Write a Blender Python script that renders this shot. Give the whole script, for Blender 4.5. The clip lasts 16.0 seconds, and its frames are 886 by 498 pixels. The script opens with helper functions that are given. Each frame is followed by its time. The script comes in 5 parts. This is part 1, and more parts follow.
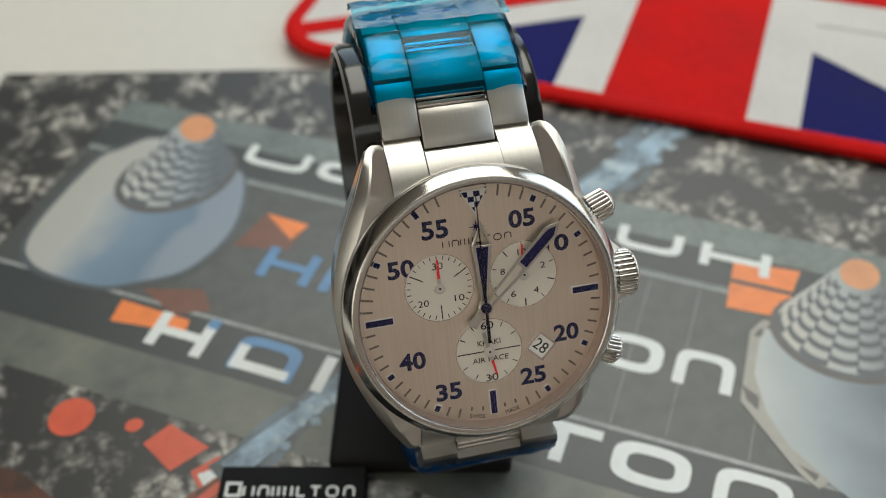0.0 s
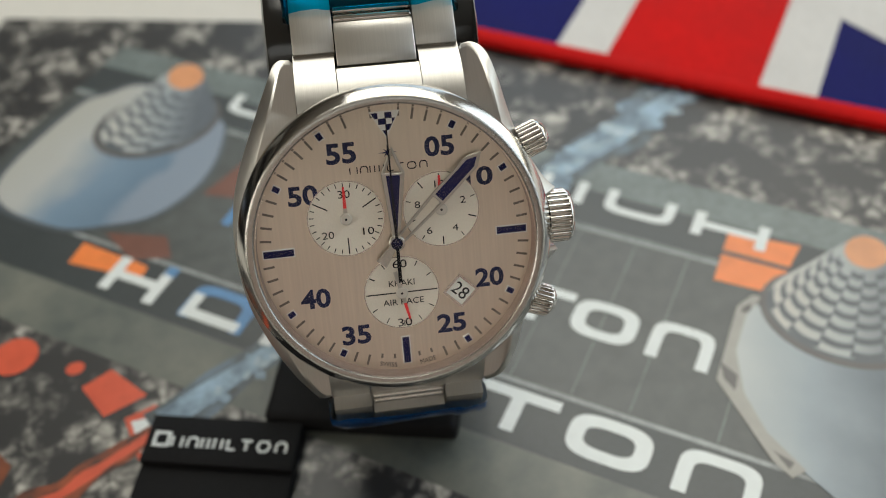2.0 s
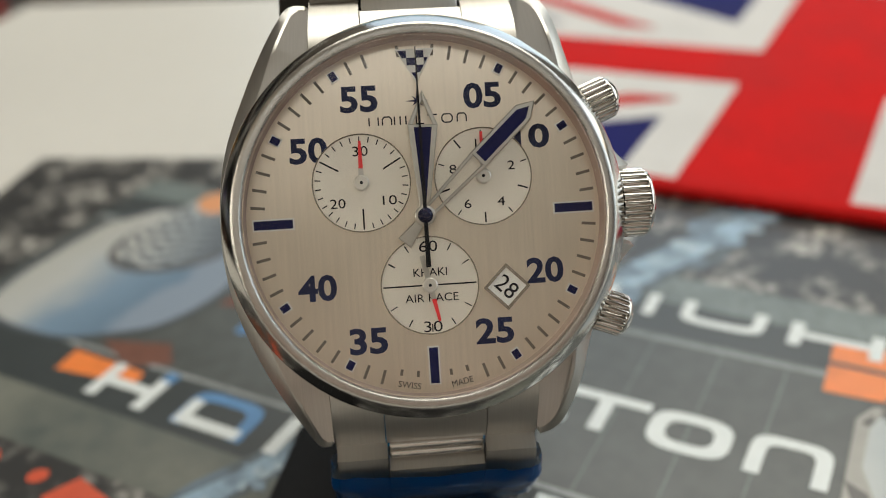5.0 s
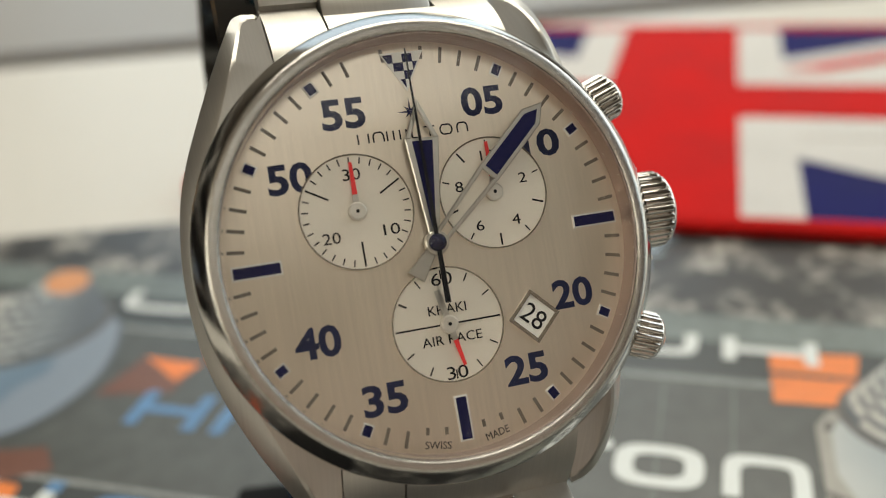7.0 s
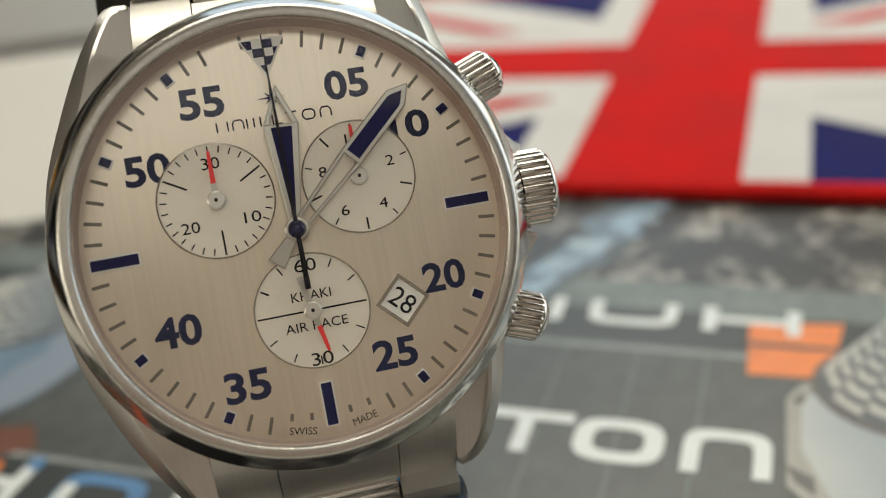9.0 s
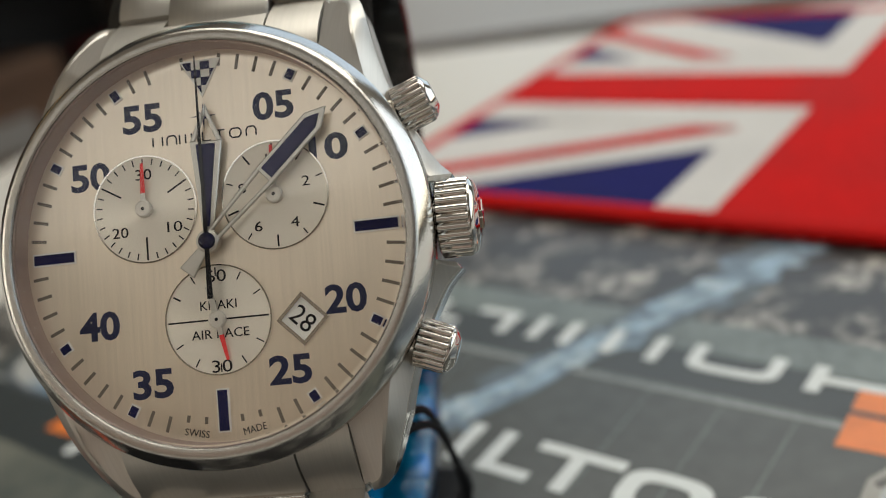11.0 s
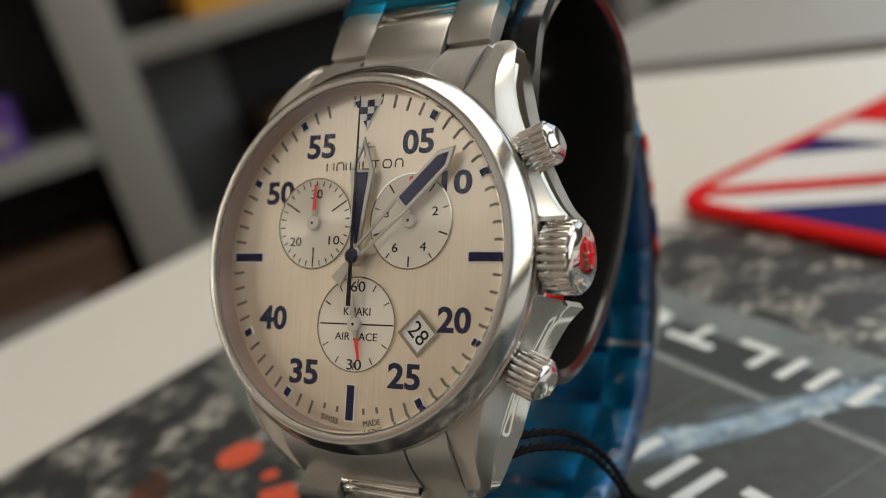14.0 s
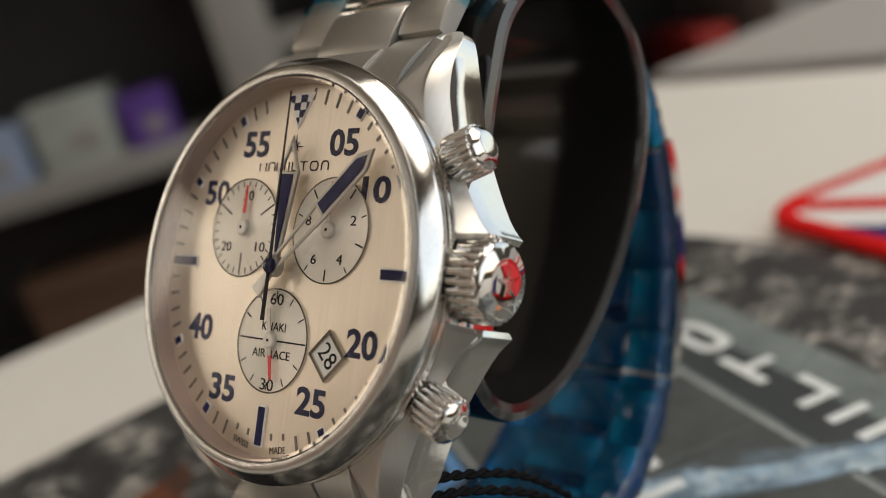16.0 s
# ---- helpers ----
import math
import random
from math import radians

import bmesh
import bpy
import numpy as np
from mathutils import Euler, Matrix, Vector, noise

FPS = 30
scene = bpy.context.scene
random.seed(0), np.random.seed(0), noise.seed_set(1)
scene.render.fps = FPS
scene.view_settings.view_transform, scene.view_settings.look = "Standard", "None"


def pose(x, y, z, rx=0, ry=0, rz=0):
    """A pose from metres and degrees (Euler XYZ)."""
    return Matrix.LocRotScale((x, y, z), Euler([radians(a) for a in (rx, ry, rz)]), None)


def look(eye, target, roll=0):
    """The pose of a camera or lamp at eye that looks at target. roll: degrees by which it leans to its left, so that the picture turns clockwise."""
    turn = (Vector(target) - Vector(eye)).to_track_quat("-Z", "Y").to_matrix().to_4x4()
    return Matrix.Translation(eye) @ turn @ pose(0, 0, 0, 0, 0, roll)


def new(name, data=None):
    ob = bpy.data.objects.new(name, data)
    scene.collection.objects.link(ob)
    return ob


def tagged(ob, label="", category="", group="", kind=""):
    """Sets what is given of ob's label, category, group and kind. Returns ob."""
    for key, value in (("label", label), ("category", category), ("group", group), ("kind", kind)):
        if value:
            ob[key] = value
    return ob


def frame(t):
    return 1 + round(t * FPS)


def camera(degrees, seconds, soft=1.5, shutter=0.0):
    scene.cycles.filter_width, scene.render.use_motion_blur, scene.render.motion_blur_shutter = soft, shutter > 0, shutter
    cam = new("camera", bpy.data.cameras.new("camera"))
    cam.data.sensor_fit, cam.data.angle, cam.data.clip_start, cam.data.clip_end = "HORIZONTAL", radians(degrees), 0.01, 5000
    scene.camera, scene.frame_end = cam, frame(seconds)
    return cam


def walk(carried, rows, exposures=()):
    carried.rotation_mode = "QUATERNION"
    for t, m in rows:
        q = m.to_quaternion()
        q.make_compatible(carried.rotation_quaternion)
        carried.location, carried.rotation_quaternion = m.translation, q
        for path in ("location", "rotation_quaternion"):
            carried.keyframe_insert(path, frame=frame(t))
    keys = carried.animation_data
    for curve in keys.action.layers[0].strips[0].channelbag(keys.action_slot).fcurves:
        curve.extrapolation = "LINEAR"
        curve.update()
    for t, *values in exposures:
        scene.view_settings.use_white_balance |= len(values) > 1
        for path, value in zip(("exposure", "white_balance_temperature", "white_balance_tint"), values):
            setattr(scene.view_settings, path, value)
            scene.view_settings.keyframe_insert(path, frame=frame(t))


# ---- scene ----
# Camera and walk: millimetres from the point under the dial's centre, then Euler degrees.
cam = camera(49.71, 16.0, 1.0)
cam.data.dof.use_dof = True
cam.data.dof.aperture_fstop = 15.5
PATH = [
    (0.0, -24.96, -87.52, 168.62, 42.99, 2.50, -15.11),
    (0.5, -22.96, -101.87, 183.97, 42.17, 2.45, -13.27),
    (1.0, -16.50, -100.38, 179.02, 41.01, 2.61, -12.33),
    (1.5, -10.10, -94.55, 163.10, 41.44, 2.90, -11.40),
    (2.0, -3.84, -90.22, 151.81, 43.16, 3.67, -10.28),
    (2.5, 6.91, -92.24, 140.48, 47.87, 5.98, -7.02),
    (3.0, 5.54, -97.70, 129.11, 54.44, 6.45, -4.19),
    (3.5, 3.31, -99.98, 119.98, 57.56, 5.22, -3.75),
    (4.0, 1.45, -99.79, 116.87, 58.36, 4.90, -3.83),
    (4.2, 0.69, -97.91, 115.40, 58.38, 4.81, -4.02),
    (6.3, -18.11, -75.35, 94.62, 62.98, 4.52, -16.05),
    (6.5, -19.82, -73.47, 95.24, 63.09, 4.36, -17.54),
    (7.0, -22.85, -73.22, 97.60, 62.63, 4.09, -20.07),
    (7.5, -25.39, -73.99, 98.33, 61.93, 4.69, -21.84),
    (8.0, -24.87, -74.23, 98.03, 61.05, 4.93, -23.25),
    (8.5, -17.87, -75.83, 96.63, 60.82, 6.23, -19.91),
    (9.0, -3.66, -77.93, 96.76, 60.91, 7.68, -16.33),
    (9.2, -3.88, -80.20, 96.07, 61.34, 8.18, -15.62),
    (11.3, 35.86, -81.79, 90.08, 65.70, 12.26, 5.09),
    (11.5, 37.52, -82.64, 89.76, 66.04, 12.62, 7.02),
    (12.0, 43.75, -81.94, 91.54, 67.18, 13.42, 11.74),
    (12.5, 47.09, -81.45, 90.91, 68.25, 14.10, 16.34),
    (13.0, 52.78, -80.88, 90.92, 69.02, 14.82, 20.11),
    (13.5, 58.21, -82.17, 91.11, 69.99, 15.22, 23.39),
    (14.0, 61.04, -79.25, 90.21, 70.75, 15.55, 27.13),
    (14.5, 63.95, -74.28, 90.50, 71.39, 15.87, 29.75),
    (15.0, 68.44, -71.55, 88.36, 72.07, 15.83, 32.00),
    (15.5, 72.83, -66.59, 85.83, 72.46, 15.42, 34.15),
    (16.0, 72.97, -58.61, 82.85, 72.99, 15.62, 36.76),
]
EXPOSURES = [(0.0, -0.1, 6400, 3), (2.0, -0.05, 6450, 4), (3.0, 0.06, 6480, 5), (4.2, 0.04, 6500, 5), (6.3, 0.12, 6950, 4), (9.2, 0.02, 6900, 4), (11.3, -0.2, 6650, 6), (13.5, -0.08, 6720, 7), (16.0, -0.1, 6850, 10)]
walk(cam, [(t, pose(x / 1000, y / 1000, z / 1000, rx, ry, rz)) for t, x, y, z, rx, ry, rz in PATH], EXPOSURES)

# ---- world, sun and lights ----
world = bpy.data.worlds.new("sky")
world.use_nodes = True
scene.world = world
wn = world.node_tree
sky = wn.nodes.new("ShaderNodeTexSky")
sky.sky_type = "NISHITA"
sky.sun_disc = False
sky.sun_elevation = radians(40)
sky.sun_rotation = radians(70)
wn.links.new(sky.outputs["Color"], wn.nodes["Background"].inputs["Color"])
wn.nodes["Background"].inputs["Strength"].default_value = 0.1


def area_lamp(name, place, target, size_x, size_y, power, color):
    data = bpy.data.lights.new(name, "AREA")
    data.shape, data.size, data.size_y = "RECTANGLE", size_x, size_y
    data.energy, data.color = power, color
    ob = new(name, data)
    ob.matrix_world = look(place, target)
    return ob


# Daylight lamps in openings round the table; the two roof ones are added, unseen.
area_lamp("added_roof_lamp", (0.5, 1.03, 1.64), (0.5, 1.03, 0.0), 1.7, 1.44, 33.0, (1.0, 0.93, 0.82))
area_lamp("added_south_roof_lamp", (-0.3, -1.5, 1.64), (-0.3, -1.5, 0.0), 2.6, 0.56, 5.0, (1.0, 0.92, 0.79))
area_lamp("window_daylight_north", (0.6, 1.79, 0.84), (0.6, 0.0, 0.84), 1.5, 1.4, 5.5, (0.80, 0.91, 1.0))
area_lamp("window_daylight_east", (1.38, 0.25, 0.62), (0.0, 0.25, 0.62), 1.85, 1.12, 8.0, (0.88, 0.95, 1.0))
# Added lamp that lifts the dial from the left; no window known there.
area_lamp("added_west_lamp", (-2.56, -0.70, 0.90), (0.0, -0.70, 0.90), 1.4, 0.95, 14.0, (1.0, 0.88, 0.72))


# ---- materials ----
def nodes_of(name):
    m = bpy.data.materials.new(name)
    m.use_nodes = True
    t = m.node_tree
    return m, t, t.nodes["Principled BSDF"]


def add(t, kind, **values):
    n = t.nodes.new(kind)
    for key, value in values.items():
        n.inputs[key].default_value = value
    return n


def surface(name, color, rough=0.5, metal=0.0, grain=400.0, vary=0.12, bump=0.05, stretch=(1, 1, 1), blotch=30.0, coat=0.0, by_object=0.0, spec=0.5):
    """A surface with fine grain and broad blotches at true size."""
    m, t, b = nodes_of(name)
    at = t.nodes.new("ShaderNodeTexCoord")
    mp = add(t, "ShaderNodeMapping", Scale=stretch)
    t.links.new(at.outputs["Object"], mp.inputs["Vector"])
    fine = add(t, "ShaderNodeTexNoise", Scale=grain, Detail=4.0)
    wide = add(t, "ShaderNodeTexNoise", Scale=blotch, Detail=3.0)
    t.links.new(mp.outputs["Vector"], fine.inputs["Vector"])
    t.links.new(at.outputs["Object"], wide.inputs["Vector"])
    both = add(t, "ShaderNodeMath")
    both.operation = "ADD"
    t.links.new(fine.outputs["Fac"], both.inputs[0])
    t.links.new(wide.outputs["Fac"], both.inputs[1])
    ramp = t.nodes.new("ShaderNodeMapRange")
    ramp.inputs["From Min"].default_value, ramp.inputs["From Max"].default_value = 0.6, 1.4
    ramp.inputs["To Min"].default_value, ramp.inputs["To Max"].default_value = 1 - vary, 1 + vary
    t.links.new(both.outputs[0], ramp.inputs["Value"])
    hue = add(t, "ShaderNodeHueSaturation", Color=(*color, 1))
    if by_object:
        info = t.nodes.new("ShaderNodeObjectInfo")
        own = t.nodes.new("ShaderNodeMapRange")
        own.inputs["To Min"].default_value, own.inputs["To Max"].default_value = 1 - by_object, 1 + by_object
        t.links.new(info.outputs["Random"], own.inputs["Value"])
        mul = add(t, "ShaderNodeMath")
        mul.operation = "MULTIPLY"
        t.links.new(own.outputs["Result"], mul.inputs[0])
        t.links.new(ramp.outputs["Result"], mul.inputs[1])
        t.links.new(mul.outputs[0], hue.inputs["Value"])
    else:
        t.links.new(ramp.outputs["Result"], hue.inputs["Value"])
    t.links.new(hue.outputs["Color"], b.inputs["Base Color"])
    b.inputs["Roughness"].default_value, b.inputs["Metallic"].default_value = rough, metal
    b.inputs["Coat Weight"].default_value = coat
    b.inputs["Specular IOR Level"].default_value = spec
    rr = t.nodes.new("ShaderNodeMapRange")
    rr.inputs["To Min"].default_value, rr.inputs["To Max"].default_value = rough * 0.8, min(1, rough * 1.25)
    t.links.new(wide.outputs["Fac"], rr.inputs["Value"])
    t.links.new(rr.outputs["Result"], b.inputs["Roughness"])
    if bump:
        bp = add(t, "ShaderNodeBump", Strength=bump, Distance=0.0002)
        t.links.new(fine.outputs["Fac"], bp.inputs["Height"])
        t.links.new(bp.outputs["Normal"], b.inputs["Normal"])
    return m


POLISHED = surface("polished_steel", (0.66, 0.63, 0.59), 0.07, 1.0, 900, 0.03, 0.015)
BEZEL = surface("worn_polished_steel", (0.62, 0.60, 0.565), 0.10, 1.0, 6000, 0.14, 0.045)
WORN = surface("scuffed_steel", (0.60, 0.58, 0.55), 0.22, 1.0, 9000, 0.22, 0.20)
BRUSHED = surface("brushed_steel", (0.55, 0.53, 0.495), 0.40, 1.0, 2200, 0.07, 0.06, (3.0, 0.05, 0.05))
DIAL = surface("brushed_dial", (0.80, 0.71, 0.60), 0.33, 0.95, 2600, 0.09, 0.08, (1.0, 0.03, 1.0), 60)
SUBDIAL = surface("turned_subdial", (0.80, 0.75, 0.665), 0.40, 0.4, 5000, 0.06, 0.05)


def brushed_along(material, amount, radial):
    """Stretches the gloss across the brushing: straight strokes along y, or rings turned about the middle."""
    t = material.node_tree
    b = t.nodes["Principled BSDF"]
    if radial:
        at = t.nodes.new("ShaderNodeTexCoord")
        flat = add(t, "ShaderNodeVectorMath")
        flat.operation = "MULTIPLY"
        flat.inputs[1].default_value = (1, 1, 0)
        t.links.new(at.outputs["Object"], flat.inputs[0])
        source = flat.outputs["Vector"]
    else:
        axis = t.nodes.new("ShaderNodeCombineXYZ")
        axis.inputs["X"].default_value = 1.0
        source = axis.outputs["Vector"]
    turn = t.nodes.new("ShaderNodeVectorTransform")
    turn.vector_type, turn.convert_from, turn.convert_to = "VECTOR", "OBJECT", "WORLD"
    unit = add(t, "ShaderNodeVectorMath")
    unit.operation = "NORMALIZE"
    t.links.new(source, turn.inputs["Vector"])
    t.links.new(turn.outputs["Vector"], unit.inputs[0])
    t.links.new(unit.outputs["Vector"], b.inputs["Tangent"])
    b.inputs["Anisotropic"].default_value = amount


brushed_along(DIAL, 0.5, False)
brushed_along(SUBDIAL, 0.8, True)
# Brown tone holds the shade and dark reflections inside the bezel.
REHAUT = surface("shaded_rehaut_ring", (0.42, 0.33, 0.30), 0.42, 0.8, 900, 0.05, 0.01)
NUMERAL = surface("numeral_ink", (0.008, 0.013, 0.055), 0.35, 0.0, 1500, 0.1, 0.0, spec=0.3)
CAP = surface("hub_cap_lacquer", (0.006, 0.007, 0.03), 0.05, 0.0, 1500, 0.1, 0.0)
HUB = surface("hub_steel", (0.66, 0.63, 0.58), 0.35, 0.6, 1500, 0.05, 0.0)
NAVY = surface("navy_paint", (0.007, 0.008, 0.058), 0.5, 0.0, 1500, 0.1, 0.0, spec=0.15)
INK = surface("dark_ink", (0.008, 0.008, 0.011), 0.5, 0.0, 1500, 0.1, 0.0, spec=0.15)
GREY_INK = surface("grey_tick", (0.16, 0.135, 0.11), 0.5, 0.0, 1500, 0.1, 0.0)
WHITE_PAINT = surface("white_paint", (0.82, 0.81, 0.78), 0.45, 0.0, 1500, 0.03, 0.0)
POINTER_STEEL = surface("pointer_steel", (0.56, 0.54, 0.50), 0.30, 1.0, 1500, 0.08, 0.03)
RED_PAINT = surface("red_paint", (0.75, 0.03, 0.035), 0.4, 0.0, 1500, 0.06, 0.0)
BLACK_PLASTIC = surface("black_plastic", (0.011, 0.0105, 0.010), 0.14, 0.0, 700, 0.25, 0.03, spec=0.7)
BLACK_FELT = surface("black_card", (0.007, 0.007, 0.008), 0.7, 0.0, 900, 0.3, 0.1, spec=0.2)
CORD = surface("black_cord", (0.006, 0.006, 0.007), 0.8, 0.0, 1500, 0.3, 0.2, spec=0.1)
TABLE = surface("white_tabletop", (0.64, 0.62, 0.575), 0.42, 0.0, 250, 0.04, 0.02, blotch=6)
GREY_TABLE = surface("dimmed_grey_tabletop", (0.30, 0.29, 0.28), 0.5, 0.0, 250, 0.05, 0.02, blotch=6)
PAPER_EDGE = surface("paper_edge", (0.35, 0.34, 0.33), 0.6, 0.0, 900, 0.1, 0.05)
ASPHALT = surface("printed_asphalt", (0.068, 0.076, 0.075), 0.35, 0.0, 260, 0.34, 0.01, blotch=35)
ASPHALT_DARK = surface("printed_dark_band", (0.040, 0.048, 0.051), 0.35, 0.0, 900, 0.2, 0.01, blotch=40)
ASPHALT_TEAL = surface("printed_teal_band", (0.150, 0.180, 0.176), 0.35, 0.0, 500, 0.4, 0.01, blotch=60)
PRINT_WHITE = surface("printed_white", (0.70, 0.74, 0.74), 0.35, 0.0, 400, 0.06, 0.0)
PRINT_LINE = surface("printed_pale_line", (0.30, 0.32, 0.32), 0.4, 0.0, 600, 0.4, 0.0)
PRINT_ORANGE = surface("printed_orange", (0.80, 0.22, 0.05), 0.35, 0.0, 300, 0.15, 0.0, blotch=80)
PRINT_RUST = surface("printed_rust", (0.16, 0.065, 0.045), 0.35, 0.0, 300, 0.15, 0.0, blotch=80)
PRINT_RED = surface("printed_red", (0.62, 0.10, 0.05), 0.35, 0.0, 300, 0.15, 0.0, blotch=80)
PRINT_BLUE = surface("printed_blue", (0.10, 0.24, 0.46), 0.35, 0.0, 300, 0.15, 0.0, blotch=80)
CONE_GREY = surface("printed_cone_grey", (0.085, 0.10, 0.115), 0.35, 0.0, 300, 0.2, 0.0)
FLAG_RED = surface("red_weave", (0.52, 0.007, 0.007), 0.85, 0.0, 1400, 0.22, 0.5, (1, 0.35, 1), 40, spec=0.12)
FLAG_BLUE = surface("blue_weave", (0.011, 0.012, 0.105), 0.8, 0.0, 1400, 0.25, 0.5, (1, 0.35, 1), 40, spec=0.12)
FLAG_WHITE = surface("white_weave", (0.62, 0.61, 0.60), 0.8, 0.0, 1400, 0.10, 0.5, (1, 0.35, 1), 40, spec=0.12)
WALL = surface("taupe_wall_paint", (0.12, 0.108, 0.096), 0.8, 0.0, 60, 0.04, 0.05, blotch=2)
BEIGE_WALL = surface("beige_plaster", (0.38, 0.33, 0.27), 0.85, 0.0, 60, 0.05, 0.05, blotch=2)
PINK_REFLECTOR = surface("pink_reflector", (0.80, 0.64, 0.59), 0.85, 0.0, 60, 0.05, 0.05, blotch=2)
CEILING = surface("warm_ceiling_paint", (0.58, 0.545, 0.485), 0.85, 0.0, 60, 0.03, 0.05, blotch=2)
FLOOR = surface("brown_floor", (0.16, 0.10, 0.065), 0.5, 0.0, 40, 0.2, 0.05, (1, 8, 1), 3)
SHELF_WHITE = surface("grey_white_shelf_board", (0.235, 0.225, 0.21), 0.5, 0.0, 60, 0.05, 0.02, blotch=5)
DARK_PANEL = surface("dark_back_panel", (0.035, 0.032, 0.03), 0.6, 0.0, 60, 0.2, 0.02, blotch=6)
BROWN_CARD = surface("brown_cardboard", (0.085, 0.044, 0.024), 0.75, 0.0, 120, 0.12, 0.05, blotch=12)
PURPLE = surface("purple_card", (0.09, 0.035, 0.24), 0.5, 0.0, 80, 0.1, 0.0, blotch=12)
PALE_BLUE = surface("pale_blue_card", (0.22, 0.28, 0.40), 0.5, 0.0, 80, 0.1, 0.0, blotch=12)
RED_CARD = surface("red_card", (0.30, 0.02, 0.015), 0.6, 0.0, 80, 0.1, 0.0, blotch=12)
GREY_CARD = surface("grey_green_card", (0.30, 0.33, 0.31), 0.5, 0.0, 80, 0.1, 0.0, blotch=12)
YELLOW = surface("yellow_card", (0.62, 0.30, 0.03), 0.5, 0.0, 80, 0.1, 0.0, blotch=12)


def gravel_print():
    """The printed page: dark ground with pale clustered specks, under a satin varnish."""
    m, t, b = nodes_of("printed_gravel")
    at = t.nodes.new("ShaderNodeTexCoord")
    cell = add(t, "ShaderNodeTexVoronoi", Scale=300.0)
    warp = add(t, "ShaderNodeTexNoise", Scale=150.0, Detail=5.0)
    patch = add(t, "ShaderNodeTexNoise", Scale=85.0, Detail=5.0)
    mixv = add(t, "ShaderNodeMix")
    mixv.data_type = "VECTOR"
    mixv.inputs[0].default_value = 0.012
    t.links.new(at.outputs["Object"], mixv.inputs[4])
    t.links.new(warp.outputs["Color"], mixv.inputs[5])
    t.links.new(at.outputs["Object"], warp.inputs["Vector"])
    t.links.new(at.outputs["Object"], patch.inputs["Vector"])
    t.links.new(mixv.outputs[1], cell.inputs["Vector"])
    near = t.nodes.new("ShaderNodeMapRange")
    near.inputs["From Min"].default_value, near.inputs["From Max"].default_value = 0.70, 0.10
    t.links.new(cell.outputs["Distance"], near.inputs["Value"])
    some = t.nodes.new("ShaderNodeMapRange")
    some.inputs["From Min"].default_value, some.inputs["From Max"].default_value = 0.46, 0.60
    t.links.new(patch.outputs["Fac"], some.inputs["Value"])
    mul = add(t, "ShaderNodeMath")
    mul.operation = "MULTIPLY"
    t.links.new(near.outputs["Result"], mul.inputs[0])
    t.links.new(some.outputs["Result"], mul.inputs[1])
    tone = add(t, "ShaderNodeMix")
    tone.data_type = "RGBA"
    tone.inputs[6].default_value, tone.inputs[7].default_value = (0.034, 0.034, 0.035, 1), (0.58, 0.56, 0.51, 1)
    t.links.new(mul.outputs[0], tone.inputs[0])
    t.links.new(tone.outputs[2], b.inputs["Base Color"])
    b.inputs["Roughness"].default_value = 0.35
    return m


def clear(name, tint, rough, ior=1.45, milky=0.0, crumple=0.5):
    """Thin clear sheet: lets the tint through and mirrors at grazing angles."""
    m, t, b = nodes_of(name)
    out = t.nodes["Material Output"]
    see = add(t, "ShaderNodeBsdfTransparent", Color=(*tint, 1))
    shine = add(t, "ShaderNodeBsdfGlossy", Roughness=rough)
    fres = add(t, "ShaderNodeFresnel", IOR=ior)
    at = t.nodes.new("ShaderNodeTexCoord")
    crease = add(t, "ShaderNodeTexNoise", Scale=420.0, Detail=3.0)
    bp = add(t, "ShaderNodeBump", Strength=crumple, Distance=0.0008)
    t.links.new(at.outputs["Object"], crease.inputs["Vector"])
    t.links.new(crease.outputs["Fac"], bp.inputs["Height"])
    t.links.new(bp.outputs["Normal"], shine.inputs["Normal"])
    mix = t.nodes.new("ShaderNodeMixShader")
    t.links.new(fres.outputs[0], mix.inputs[0])
    haze = add(t, "ShaderNodeBsdfDiffuse", Color=(tint[0] * 0.5, tint[1] * 0.42, tint[2] * 0.55, 1))
    body = add(t, "ShaderNodeMixShader")
    body.inputs[0].default_value = milky
    t.links.new(see.outputs[0], body.inputs[1])
    t.links.new(haze.outputs[0], body.inputs[2])
    t.links.new(body.outputs[0], mix.inputs[1])
    t.links.new(shine.outputs[0], mix.inputs[2])
    t.links.new(mix.outputs[0], out.inputs["Surface"])
    t.nodes.remove(b)
    return m


def smoke_print(name, color, ground, scale=160.0, low=0.38, high=0.62):
    """Printed smoke or stains: the colour breaks up into the ground tone."""
    m, t, b = nodes_of(name)
    at = t.nodes.new("ShaderNodeTexCoord")
    puff = add(t, "ShaderNodeTexNoise", Scale=scale, Detail=6.0, Roughness=0.62)
    t.links.new(at.outputs["Object"], puff.inputs["Vector"])
    step = t.nodes.new("ShaderNodeMapRange")
    step.inputs["From Min"].default_value, step.inputs["From Max"].default_value = low, high
    t.links.new(puff.outputs["Fac"], step.inputs["Value"])
    tone = add(t, "ShaderNodeMix")
    tone.data_type = "RGBA"
    tone.inputs[6].default_value, tone.inputs[7].default_value = (*ground, 1), (*color, 1)
    t.links.new(step.outputs["Result"], tone.inputs[0])
    t.links.new(tone.outputs[2], b.inputs["Base Color"])
    b.inputs["Roughness"].default_value = 0.38
    return m


